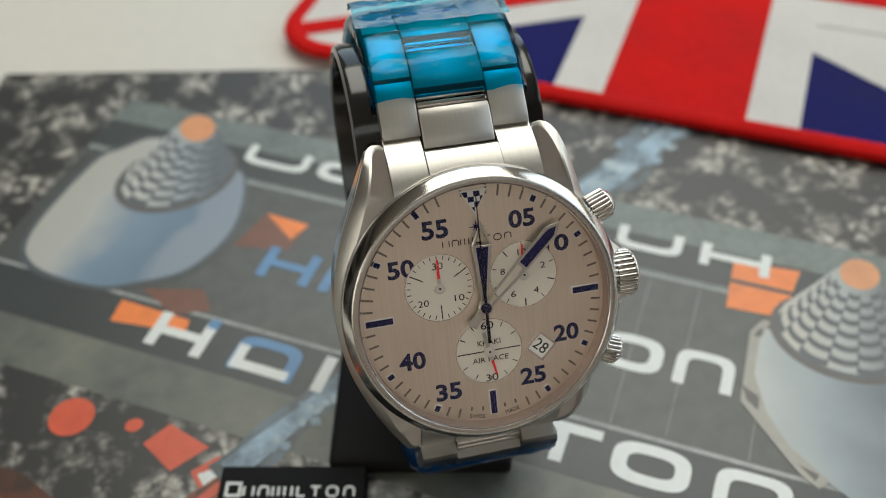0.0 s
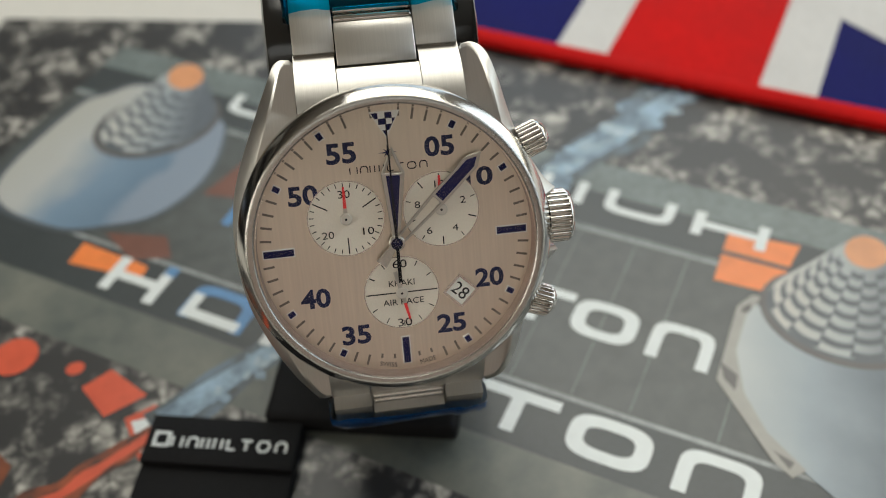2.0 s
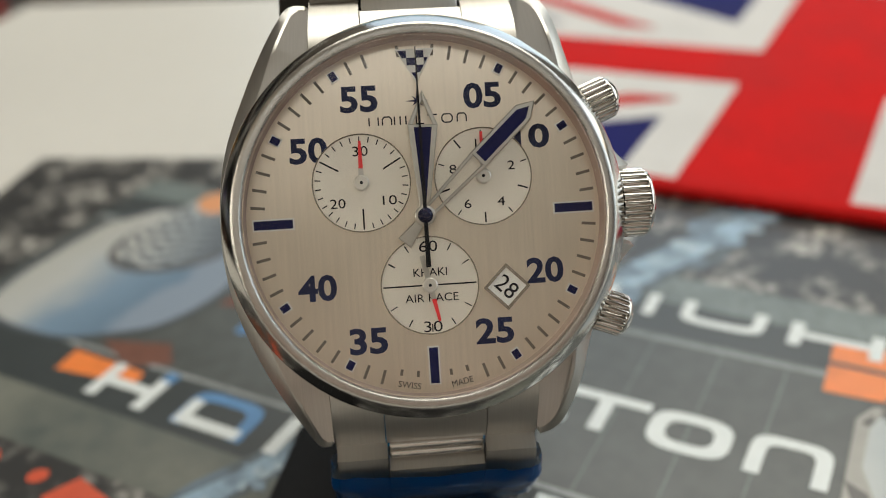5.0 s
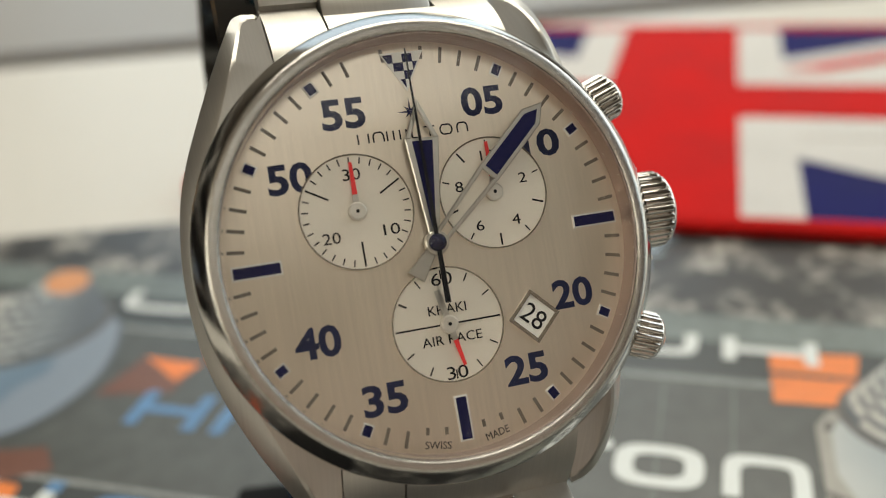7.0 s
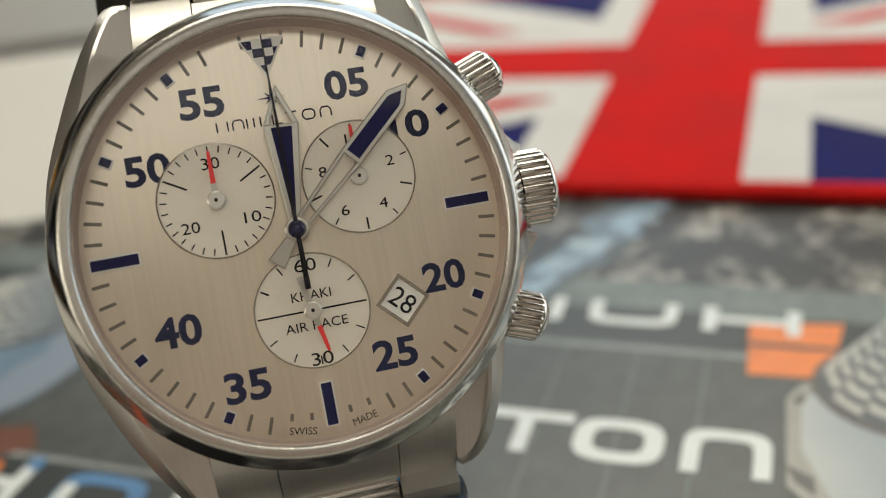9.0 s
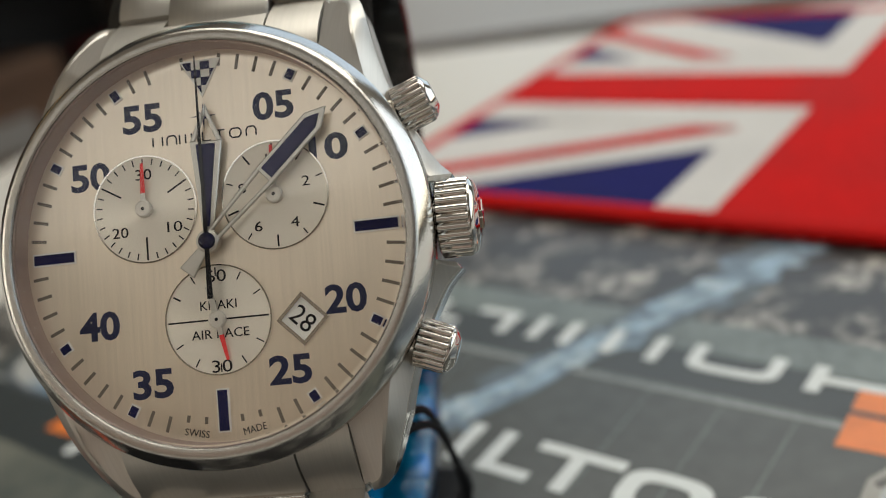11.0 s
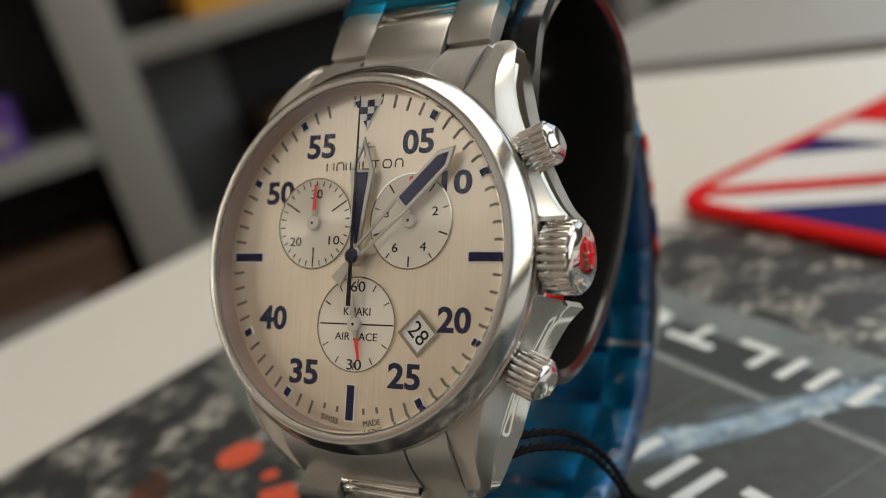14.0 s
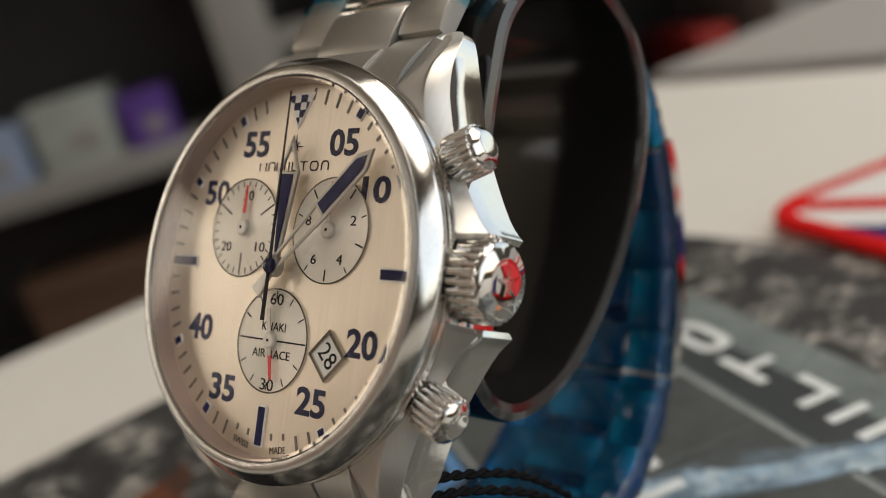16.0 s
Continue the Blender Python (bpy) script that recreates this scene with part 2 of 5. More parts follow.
def fade_print(name, tones, p, q):
    """Printed picture tone that runs from one place on the page to another."""
    m, t, b = nodes_of(name)
    at = t.nodes.new("ShaderNodeTexCoord")
    a, d = Vector((*p, 0)) * 0.001, Vector((q[0] - p[0], q[1] - p[1], 0)) * 0.001
    away_from = add(t, "ShaderNodeVectorMath")
    away_from.operation = "SUBTRACT"
    away_from.inputs[1].default_value = a
    t.links.new(at.outputs["Object"], away_from.inputs[0])
    dot = add(t, "ShaderNodeVectorMath")
    dot.operation = "DOT_PRODUCT"
    dot.inputs[1].default_value = d / d.length_squared
    t.links.new(away_from.outputs["Vector"], dot.inputs[0])
    cloud = add(t, "ShaderNodeTexNoise", Scale=60.0, Detail=4.0)
    t.links.new(at.outputs["Object"], cloud.inputs["Vector"])
    mix = add(t, "ShaderNodeMath")
    mix.operation = "MULTIPLY_ADD"
    mix.inputs[1].default_value = 0.35
    t.links.new(cloud.outputs["Fac"], mix.inputs[0])
    t.links.new(dot.outputs["Value"], mix.inputs[2])
    ramp = t.nodes.new("ShaderNodeValToRGB")
    el = ramp.color_ramp.elements
    while len(el) < len(tones):
        el.new(0.5)
    for k, c in enumerate(tones):
        el[k].position = 0.175 + k / (len(tones) - 1)
        el[k].color = (*c, 1)
    t.links.new(mix.outputs[0], ramp.inputs["Fac"])
    t.links.new(ramp.outputs["Color"], b.inputs["Base Color"])
    b.inputs["Roughness"].default_value = 0.35
    return m


GRAVEL = gravel_print()
SMOKE_BLUE = smoke_print("printed_blue_smoke", (0.33, 0.47, 0.60), (0.12, 0.17, 0.22))
CONCRETE = smoke_print("printed_concrete", (0.19, 0.195, 0.165), (0.055, 0.072, 0.072), 55.0, 0.30, 0.72)
SHADED_RUST = smoke_print("printed_dark_rust", (0.20, 0.062, 0.028), (0.05, 0.028, 0.022), 45.0)
SMOKE_DUSK = smoke_print("printed_dusky_smoke", (0.145, 0.20, 0.255), (0.066, 0.078, 0.080), 110.0, 0.40, 0.66)
SMOKE_PALE = smoke_print("printed_pale_smoke", (0.46, 0.56, 0.62), (0.20, 0.29, 0.36))
SMOKE_RUST = smoke_print("printed_rust_smoke", (0.30, 0.075, 0.03), (0.06, 0.03, 0.025))
FOLDED_FILM = clear("folded_blue_film", (0.004, 0.36, 0.80), 0.05, 1.6, 0.05, 0.9)
FRONT_FILM = clear("bunched_blue_film", (0.008, 0.32, 0.92), 0.06, 1.5, 0.20, 0.4)
FILM = clear("blue_film", (0.004, 0.55, 0.88), 0.08, 1.35, 0.03, 0.2)


def crystal_glass():
    m, t, b = nodes_of("sapphire_crystal")
    b.inputs["Base Color"].default_value = (1, 1, 1, 1)
    b.inputs["Roughness"].default_value = 0.0
    b.inputs["Transmission Weight"].default_value = 1.0
    b.inputs["IOR"].default_value = 1.26
    return m


GLASS = crystal_glass()

# ---- building helpers (millimetres) ----
MM = 0.001


def part(name, bm, material, parent=None, label="", smooth=True, sharp=32):
    """Links a bmesh, in millimetres, as one mesh object under a thing or part."""
    bmesh.ops.recalc_face_normals(bm, faces=bm.faces[:])
    for v in bm.verts:
        v.co *= MM
    me = bpy.data.meshes.new(name)
    bm.to_mesh(me)
    bm.free()
    if smooth:
        me.shade_smooth()
        me.set_sharp_from_angle(angle=radians(sharp))
    me.materials.append(material)
    ob = new(name, me)
    if parent:
        ob.parent = parent
    if label:
        ob["label"] = label
    return ob


def thing(name, label, category, m=None, group="", kind=""):
    ob = new(name)
    ob.empty_display_size = 0.01
    if m is not None:
        ob.matrix_world = m
    return tagged(ob, label, category, group, kind)


def repeat(ob, m, parent):
    """A further piece on the same mesh at the local pose m."""
    o = ob.copy()
    scene.collection.objects.link(o)
    o.parent = parent
    o.matrix_basis = m
    return o


def prism(points, z0, z1, bm=None):
    bm = bm or bmesh.new()
    low = [bm.verts.new((x, y, z0)) for x, y in points]
    top = [bm.verts.new((x, y, z1)) for x, y in points]
    n = len(points)
    bm.faces.new(top)
    bm.faces.new(low[::-1])
    for i in range(n):
        bm.faces.new((low[i], low[(i + 1) % n], top[(i + 1) % n], top[i]))
    return bm


def loft(rings, closed_ends=True):
    """Skin over rings of equal length, each a list of points."""
    bm = bmesh.new()
    rows = [[bm.verts.new(p) for p in ring] for ring in rings]
    n = len(rows[0])
    for a, b in zip(rows, rows[1:]):
        for i in range(n):
            bm.faces.new((a[i], a[(i + 1) % n], b[(i + 1) % n], b[i]))
    if closed_ends:
        bm.faces.new(rows[0][::-1])
        bm.faces.new(rows[-1])
    return bm


def lathe(profile, n=96, closed=False):
    """A turned solid about z; profile of (radius, height)."""
    bm = bmesh.new()
    rows = []
    for r, z in profile:
        rows.append([bm.verts.new((r * math.cos(2 * math.pi * i / n), r * math.sin(2 * math.pi * i / n), z)) for i in range(n)])
    pairs = list(zip(rows, rows[1:])) + ([(rows[-1], rows[0])] if closed else [])
    for a, b in pairs:
        for i in range(n):
            bm.faces.new((a[i], a[(i + 1) % n], b[(i + 1) % n], b[i]))
    if not closed:
        bm.faces.new(rows[0][::-1])
        bm.faces.new(rows[-1])
    return bm


def block(sx, sy, sz, bevel=0.3, segments=2, at=(0, 0, 0)):
    bm = bmesh.new()
    bmesh.ops.create_cube(bm, size=1)
    for v in bm.verts:
        v.co = Vector((v.co.x * sx + at[0], v.co.y * sy + at[1], v.co.z * sz + at[2]))
    if bevel:
        bmesh.ops.bevel(bm, geom=bm.edges[:], offset=bevel, segments=segments, affect="EDGES", profile=0.6)
    return bm


def tube(points, radius, n=8):
    """A round cord along points."""
    bm = bmesh.new()
    pts = [Vector(p) for p in points]
    rows = []
    side = Vector((0, 0, 1))
    for i, p in enumerate(pts):
        d = (pts[min(i + 1, len(pts) - 1)] - pts[max(i - 1, 0)]).normalized()
        a = d.cross(side)
        a = a.normalized() if a.length > 1e-4 else Vector((1, 0, 0))
        b = d.cross(a)
        rows.append([bm.verts.new(p + radius * (math.cos(2 * math.pi * k / n) * a + math.sin(2 * math.pi * k / n) * b)) for k in range(n)])
    for a, b in zip(rows, rows[1:]):
        for k in range(n):
            bm.faces.new((a[k], a[(k + 1) % n], b[(k + 1) % n], b[k]))
    bm.faces.new(rows[0])
    bm.faces.new(rows[-1][::-1])
    return bm


def curve_through(points, steps=8, closed=False):
    """Catmull-Rom curve through points of any dimension."""
    p = [np.array(q, float) for q in points]
    n = len(p)
    out = []
    for i in range(n if closed else n - 1):
        if closed:
            a, b, c, d = p[i - 1], p[i], p[(i + 1) % n], p[(i + 2) % n]
        else:
            a, b, c, d = p[max(i - 1, 0)], p[i], p[i + 1], p[min(i + 2, n - 1)]
        for k in range(steps):
            s = k / steps
            out.append(0.5 * (2 * b + (c - a) * s + (2 * a - 5 * b + 4 * c - d) * s * s + (3 * b - a - 3 * c + d) * s ** 3))
    if not closed:
        out.append(p[-1])
    return out


def oval(cx, cy, a, b, turn=0.0, n=48):
    c, s = math.cos(radians(turn)), math.sin(radians(turn))
    return [(cx + a * math.cos(w) * c - b * math.sin(w) * s, cy + a * math.cos(w) * s + b * math.sin(w) * c)
            for w in (2 * math.pi * i / n for i in range(n))]


def annulus(outer, inner, z0, z1):
    """A flat ring between two outlines of equal length."""
    bm = bmesh.new()
    rows = [[bm.verts.new((x, y, z)) for x, y in ring] for ring, z in ((outer, z0), (outer, z1), (inner, z1), (inner, z0))]
    n = len(outer)
    for a, b in zip(rows, rows[1:] + rows[:1]):
        for i in range(n):
            bm.faces.new((a[i], a[(i + 1) % n], b[(i + 1) % n], b[i]))
    return bm


def lettering(text, x0, y0, x1, y1, z, turn=0.0, weight=0.0, depth=0.06):
    """Raised characters in the built-in font, fitted to the box and then turned about its middle."""
    data = bpy.data.curves.new("lettering", "FONT")
    data.body, data.offset, data.resolution_u = text, weight, 3
    data.extrude = 0.02
    ob = new("lettering", data)
    made = ob.evaluated_get(bpy.context.evaluated_depsgraph_get())
    bm = bmesh.new()
    me = made.to_mesh()
    bm.from_mesh(me)
    made.to_mesh_clear()
    bpy.data.objects.remove(ob)
    bpy.data.curves.remove(data)
    lo = [min(v.co[k] for v in bm.verts) for k in range(3)]
    hi = [max(v.co[k] for v in bm.verts) for k in range(3)]
    c, s = math.cos(radians(turn)), math.sin(radians(turn))
    for v in bm.verts:
        x = ((v.co.x - lo[0]) / (hi[0] - lo[0]) - 0.5) * (x1 - x0)
        y = ((v.co.y - lo[1]) / (hi[1] - lo[1]) - 0.5) * (y1 - y0)
        v.co = ((x0 + x1) / 2 + x * c - y * s, (y0 + y1) / 2 + x * s + y * c, z + depth * (v.co.z > 0))
    return bm


def quad_strip(x0, y0, x1, y1, width, z0, z1, bm=None):
    """A straight stroke as a thin prism."""
    d = Vector((x1 - x0, y1 - y0))
    d.normalize()
    nx, ny = -d.y * width / 2, d.x * width / 2
    return prism([(x0 + nx, y0 + ny), (x0 - nx, y0 - ny), (x1 - nx, y1 - ny), (x1 + nx, y1 + ny)], z0, z1, bm)


# ---- the room ----
def slab(name, x0, x1, y0, y1, z0, z1, material, label, category):
    ob = part(name, block(x1 - x0, y1 - y0, z1 - z0, 0, at=((x0 + x1) / 2, (y0 + y1) / 2, (z0 + z1) / 2)), material, smooth=False)
    return tagged(ob, label, category, kind="structure")


slab("floor", -2600, 1500, -2000, 1900, -800, -752, FLOOR, "brown wooden floor of the room", "floor")


def wall_with_opening(name, fixed, thick, a0, a1, h0, h1, along_y, label):
    """A wall from floor to ceiling with one opening; a runs along it."""
    bm = bmesh.new()
    lo, hi = (-2000, 1900) if along_y else (-2600, 1500)
    for p0, p1, q0, q1 in ((lo, a0, -800, 1700), (a1, hi, -800, 1700), (a0, a1, -800, h0), (a0, a1, h1, 1700)):
        size = (thick, p1 - p0, q1 - q0) if along_y else (p1 - p0, thick, q1 - q0)
        mid = (fixed, (p0 + p1) / 2, (q0 + q1) / 2) if along_y else ((p0 + p1) / 2, fixed, (q0 + q1) / 2)
        one = block(*size, 0, at=mid)
        me = bpy.data.meshes.new("piece")
        one.to_mesh(me)
        one.free()
        bm.from_mesh(me)
        bpy.data.meshes.remove(me)
    ob = part(name, bm, WALL, smooth=False)
    return tagged(ob, label, "wall", kind="structure")


wall_with_opening("wall_north", 1850, 100, -160, 1360, 130, 1550, False, "taupe painted wall with a window behind the table")
wall_with_opening("wall_west", -2650, 100, -1410, 10, 415, 1385, True, "taupe painted wall with an opening added for a lamp")
wall_with_opening("wall_east", 1450, 100, -700, 1200, 40, 1200, True, "taupe painted wall with a wide window beside the table")
# Unseen wall and added pink band, toned for what the dial mirrors.
slab("wall_south", -2600, 1500, -2100, -2000, -800, 1700, BEIGE_WALL, "unseen greyish beige wall behind the viewer", "wall")
slab("reflector_band", -2590, 1390, -2000, -1988, 60, 820, PINK_REFLECTOR, "unseen pale pink band added for the dial to reflect", "wall")
# Unseen ceiling, left open where the two added roof lamps sit.
ceiling_bm = bmesh.new()
for x0, x1, y0, y1 in ((-2600, 1500, -2000, -1785), (-2600, -1610, -1785, -1215), (1010, 1500, -1785, -1215), (-2600, 1500, -1215, 300),
                       (-2600, -360, 300, 1760), (1360, 1500, 300, 1760), (-2600, 1500, 1760, 1900)):
    one = block(x1 - x0, y1 - y0, 50, 0, at=((x0 + x1) / 2, (y0 + y1) / 2, 1675))
    piece = bpy.data.meshes.new("piece")
    one.to_mesh(piece)
    one.free()
    ceiling_bm.from_mesh(piece)
    bpy.data.meshes.remove(piece)
tagged(part("ceiling", ceiling_bm, CEILING, smooth=False), "unseen pale warm ceiling with two openings added for lamps", "ceiling", kind="structure")

# The page and the table lie turned by the same angle; the print and the flag by another.
PU, PV = Vector((0.956, -0.292)), Vector((0.292, 0.956))
GU, GV = Vector((0.819, -0.574)), Vector((0.574, 0.819))


def page(u, v):
    return tuple(PU * u + PV * v)


def grid(u, v):
    return tuple(GU * u + GV * v)


SHEET = 1.6
table = thing("table", "white laminate table with a thin straight edge", "table", kind="structure")
part("tabletop", prism([page(-250, -165), page(520, -165), page(520, 306), page(-250, 306)], -SHEET - 26, -SHEET, None), TABLE, table, smooth=False)
for u, v in ((-220, -135), (490, -135), (490, 270), (-220, 270)):
    x, y = page(u, v)
    part("leg", block(45, 45, 752 - SHEET - 26, 3, at=(x, y, -752 + (752 - SHEET - 26) / 2)), SHELF_WHITE, table)

# Its grey takes in the weaker light on this far table.
other_table = thing("table", "grey table behind the white one, darkened for weaker light", "table", kind="structure")
part("tabletop", prism([page(-262, 330), page(520, 330), page(520, 830), page(-262, 830)], -SHEET - 26, -SHEET), GREY_TABLE, other_table, smooth=False)
for u, v in ((-230, 370), (490, 370), (490, 800), (-230, 800)):
    x, y = page(u, v)
    part("leg", block(45, 45, 752 - SHEET - 26, 3, at=(x, y, -752 + (752 - SHEET - 26) / 2)), SHELF_WHITE, other_table)

# ---- the watch ----
# Dial frame: x to three o'clock, y to twelve, z out of the dial.
DIAL_POSE = Matrix(((0.9977, 0.0679, 0.0, 0.0), (-0.0346, 0.5076, -0.8609, 0.0), (-0.0585, 0.8589, 0.5088, 0.0586), (0, 0, 0, 1)))
watch = thing("wristwatch", "steel chronograph wristwatch with silver dial and blue-filmed bracelet", "watch", DIAL_POSE)


def case_outline():
    """Outline from the upper lug on the three o'clock side, round the crown guards, to the plain side."""
    upper = [tuple(p) for p in curve_through([(12.8, 25.1), (13.9, 24.75), (14.75, 23.9), (15.3, 22.6), (15.9, 20.3), (16.7, 16.8), (17.8, 13.1), (19.5, 9.4), (21.4, 6.1), (22.9, 4.5)], 6)]
    lower = [(x - 0.13 * max(0.0, y - 18.0), -y) for x, y in upper[::-1]]
    right = [(11.3, 17.5), (11.3, 24.3), (11.7, 24.9)] + upper + [(22.5, 3.95), (20.6, 3.85), (20.4, 0.0), (20.6, -3.85), (22.5, -3.95)] + lower + [(11.7, -24.9), (11.3, -24.3), (11.3, -17.5)]
    plain = [tuple(p) for p in curve_through([(-12.5, -24.8), (-13.2, -24.3), (-14.3, -22.2), (-16.1, -19.0), (-18.5, -14.4), (-20.5, -9.4), (-21.5, -5.0), (-21.85, 0.0), (-21.5, 5.0), (-20.5, 9.4), (-18.5, 14.4), (-16.4, 19.0), (-14.9, 22.2), (-13.9, 24.2), (-12.9, 24.8)], 4)]
    left = [(-11.3, -17.5), (-11.3, -24.2), (-11.7, -24.7)] + plain + [(-11.7, 24.7), (-11.3, 24.2), (-11.3, 17.5)]
    return right + left


def lug_drop(y):
    """How far lugs and end links bend down towards the strap."""
    return 0.084 * max(0.0, y - 16.5) ** 2


def case_body():
    base = case_outline()
    rings = []
    for z, shrink in ((-10.0, 3.0), (-9.4, 1.2), (-8.3, 0.0), (-5.5, 0.0), (-3.1, 0.0), (-2.95, 0.06), (-1.15, 1.7), (-1.0, 1.9), (-0.9, 2.4)):
        ring = []
        for x, y in base:
            r = math.hypot(x, y)
            k = (r - shrink) / r if abs(x) > 11.4 else 1.0
            px, py = x * k, y * k
            if abs(y) > 14.0 and abs(x) > 11.4:
                f = min(1.0, (abs(y) - 14.0) / 4.0)
                keep = math.copysign(11.4 + (abs(x) - 11.4) * (1 - 0.14 * shrink), x)
                px, py = px + (keep - px) * f, py + (y * (1 - 0.35 * (1 - k)) - py) * f
            high = -0.9 - lug_drop(abs(y))
            deep = -10.0 + 0.24 * max(0.0, abs(y) - 18.0)
            ring.append((px, py, deep + (z + 10.0) / 9.1 * (high - deep)))
        rings.append(ring)
    return loft(rings)


case = part("case", case_body(), BRUSHED, watch, "satin-brushed steel case with polished flanks and crown guards", sharp=24)
case.data.materials.append(POLISHED)
ring_faces = len(case_outline())
for face in case.data.polygons:
    if face.index < 4 * ring_faces:
        face.material_index = 1
part("case_back", lathe([(18.6, -10.6), (19.4, -10.2), (19.4, -8.5), (17, -8.4)]), POLISHED, watch)
bezel = part("bezel", lathe([(18.86, 1.2), (18.88, 2.3), (19.4, 2.3), (19.9, 2.32), (20.02, 2.3), (20.16, 2.14), (21.08, 0.92), (21.2, 0.66), (21.22, 0.3), (21.12, 0.08), (20.85, -0.02), (20.85, -0.32), (21.15, -0.45), (21.24, -0.9), (21.1, -1.35), (20.7, -1.6), (20.7, -2.2), (18.86, -2.2)], 192, True), BEZEL, watch, "polished rounded steel bezel with a groove round its side")
part("bezel_lip", lathe([(18.86, 2.2), (18.9, 2.46), (19.04, 2.58), (19.4, 2.63), (19.74, 2.55), (19.97, 2.41), (20.03, 2.32), (19.8, 2.2)], 192, True), WORN, bezel, "scuffed satin rim of the bezel")
part("rehaut", lathe([(19.0, -0.05), (18.62, 0.0), (18.72, 2.0), (19.0, 2.0)], 120, True), REHAUT, watch, "angled inner ring")
crystal = part("crystal", lathe([(18.84, 2.02), (18.84, 2.44), (18.6, 2.6)], 128), GLASS, watch, "flat clear crystal")
crystal.visible_shadow = False
dial = part("dial", lathe([(19.1, -0.5), (19.1, 0.0)], 128), DIAL, watch, "vertically brushed silver dial", smooth=False)


def on_dial(name, bm, material, label="", smooth=False):
    return part(name, bm, material, dial, label, smooth)


def radial(r0, r1, angle, width, z0, z1, cx=0.0, cy=0.0, bm=None):
    """A stroke along a clock angle, clockwise from twelve."""
    s, c = math.sin(radians(angle)), math.cos(radians(angle))
    return quad_strip(cx + r0 * s, cy + r0 * c, cx + r1 * s, cy + r1 * c, width, z0, z1, bm)


# Hour bars and squares: a white plate with a navy inlay on it.
for angle, r0, r1, w in ((90, 13.65, 18.0, 1.25), (180, 13.7, 17.75, 1.25), (270, 13.65, 18.0, 1.25)):
    on_dial("hour_bar_plate", radial(r0, r1, angle, w, 0, 0.12), WHITE_PAINT)
    on_dial("hour_bar", radial(r0 + 0.15, r1 - 0.15, angle, w - 0.32, 0.12, 0.2), NAVY)
for k in (1, 2, 4, 5, 7, 8, 10, 11):
    on_dial("hour_square_plate", radial(16.85, 18.05, 30 * k, 1.0, 0, 0.12), WHITE_PAINT)
    on_dial("hour_square", radial(17.0, 17.95, 30 * k, 0.74, 0.12, 0.2), NAVY)
for k in range(60):
    if k % 5 and not 58 < k + 0.5 < 59 and k not in (0, 59, 1):
        near_text = k in (28, 29, 31, 32)
        on_dial("minute_tick", radial(16.3 if near_text else 16.7, 16.95 if near_text else 18.2, 6 * k, 0.30, 0, 0.05), GREY_INK)
for k in (1, 59):
    on_dial("minute_tick", radial(17.0, 18.2, 6 * k, 0.30, 0, 0.05), GREY_INK)

# Chequered triangle at twelve.
on_dial("triangle_plate", prism([(-2.05, 17.7), (0, 14.05), (2.05, 17.7)], 0, 0.1), WHITE_PAINT)
check = bmesh.new()
top, tip = 17.5, 14.4
rows = 4
for r in range(rows):
    y1, y0 = top - r * (top - tip) / rows, top - (r + 1) * (top - tip) / rows
    for c in range(-2, 2):
        if (r + c) % 2 == 0:
            def clip(x, y):
                lim = 1.82 * (y - tip) / (top - tip)
                return max(-lim, min(lim, x))
            cell = [(clip(c * 0.92, y0), y0), (clip((c + 1) * 0.92, y0), y0), (clip((c + 1) * 0.92, y1), y1), (clip(c * 0.92, y1), y1)]
            if abs(cell[2][0] - cell[3][0]) > 0.02:
                if abs(cell[0][0] - cell[1][0]) < 0.01:
                    cell = cell[1:]
                prism(cell, 0.1, 0.17, check)
on_dial("triangle_chequer", check, NAVY)

# Numerals.
for text, x0, y0, x1, y1 in (("55", -8.17, 11.25, -4.2, 14.05), ("05", 4.85, 11.05, 8.85, 13.8), ("10", 10.0, 6.5, 13.75, 9.1), ("20", 10.4, -7.85, 14.35, -5.1),
                             ("25", 4.6, -13.9, 8.65, -11.15), ("35", -8.7, -14.15, -4.7, -11.35), ("40", -13.7, -8.3, -9.65, -5.5), ("50", -13.75, 6.15, -9.75, 8.9)):
    on_dial("numeral", lettering(text, x0, y0, x1, y1, 0.0, 0, 0.03, 0.035), NUMERAL)
on_dial("lettering", lettering("SWISS", -3.9, -17.95, -1.5, -17.3, 0, -11, 0, 0.03), INK)
on_dial("lettering", lettering("MADE", 1.75, -17.95, 4.0, -17.3, 0, 11, 0, 0.03), INK)

# Emblem and maker's line as plain bars.
star = []
for i in range(16):
    a, r = math.pi * i / 8, (1.25 if i % 4 == 0 else 0.75 if i % 2 == 0 else 0.26)
    star.append((-0.05 + r * math.sin(a), 12.2 + r * math.cos(a)))
on_dial("star_emblem", prism(star, 0, 0.06), NAVY)


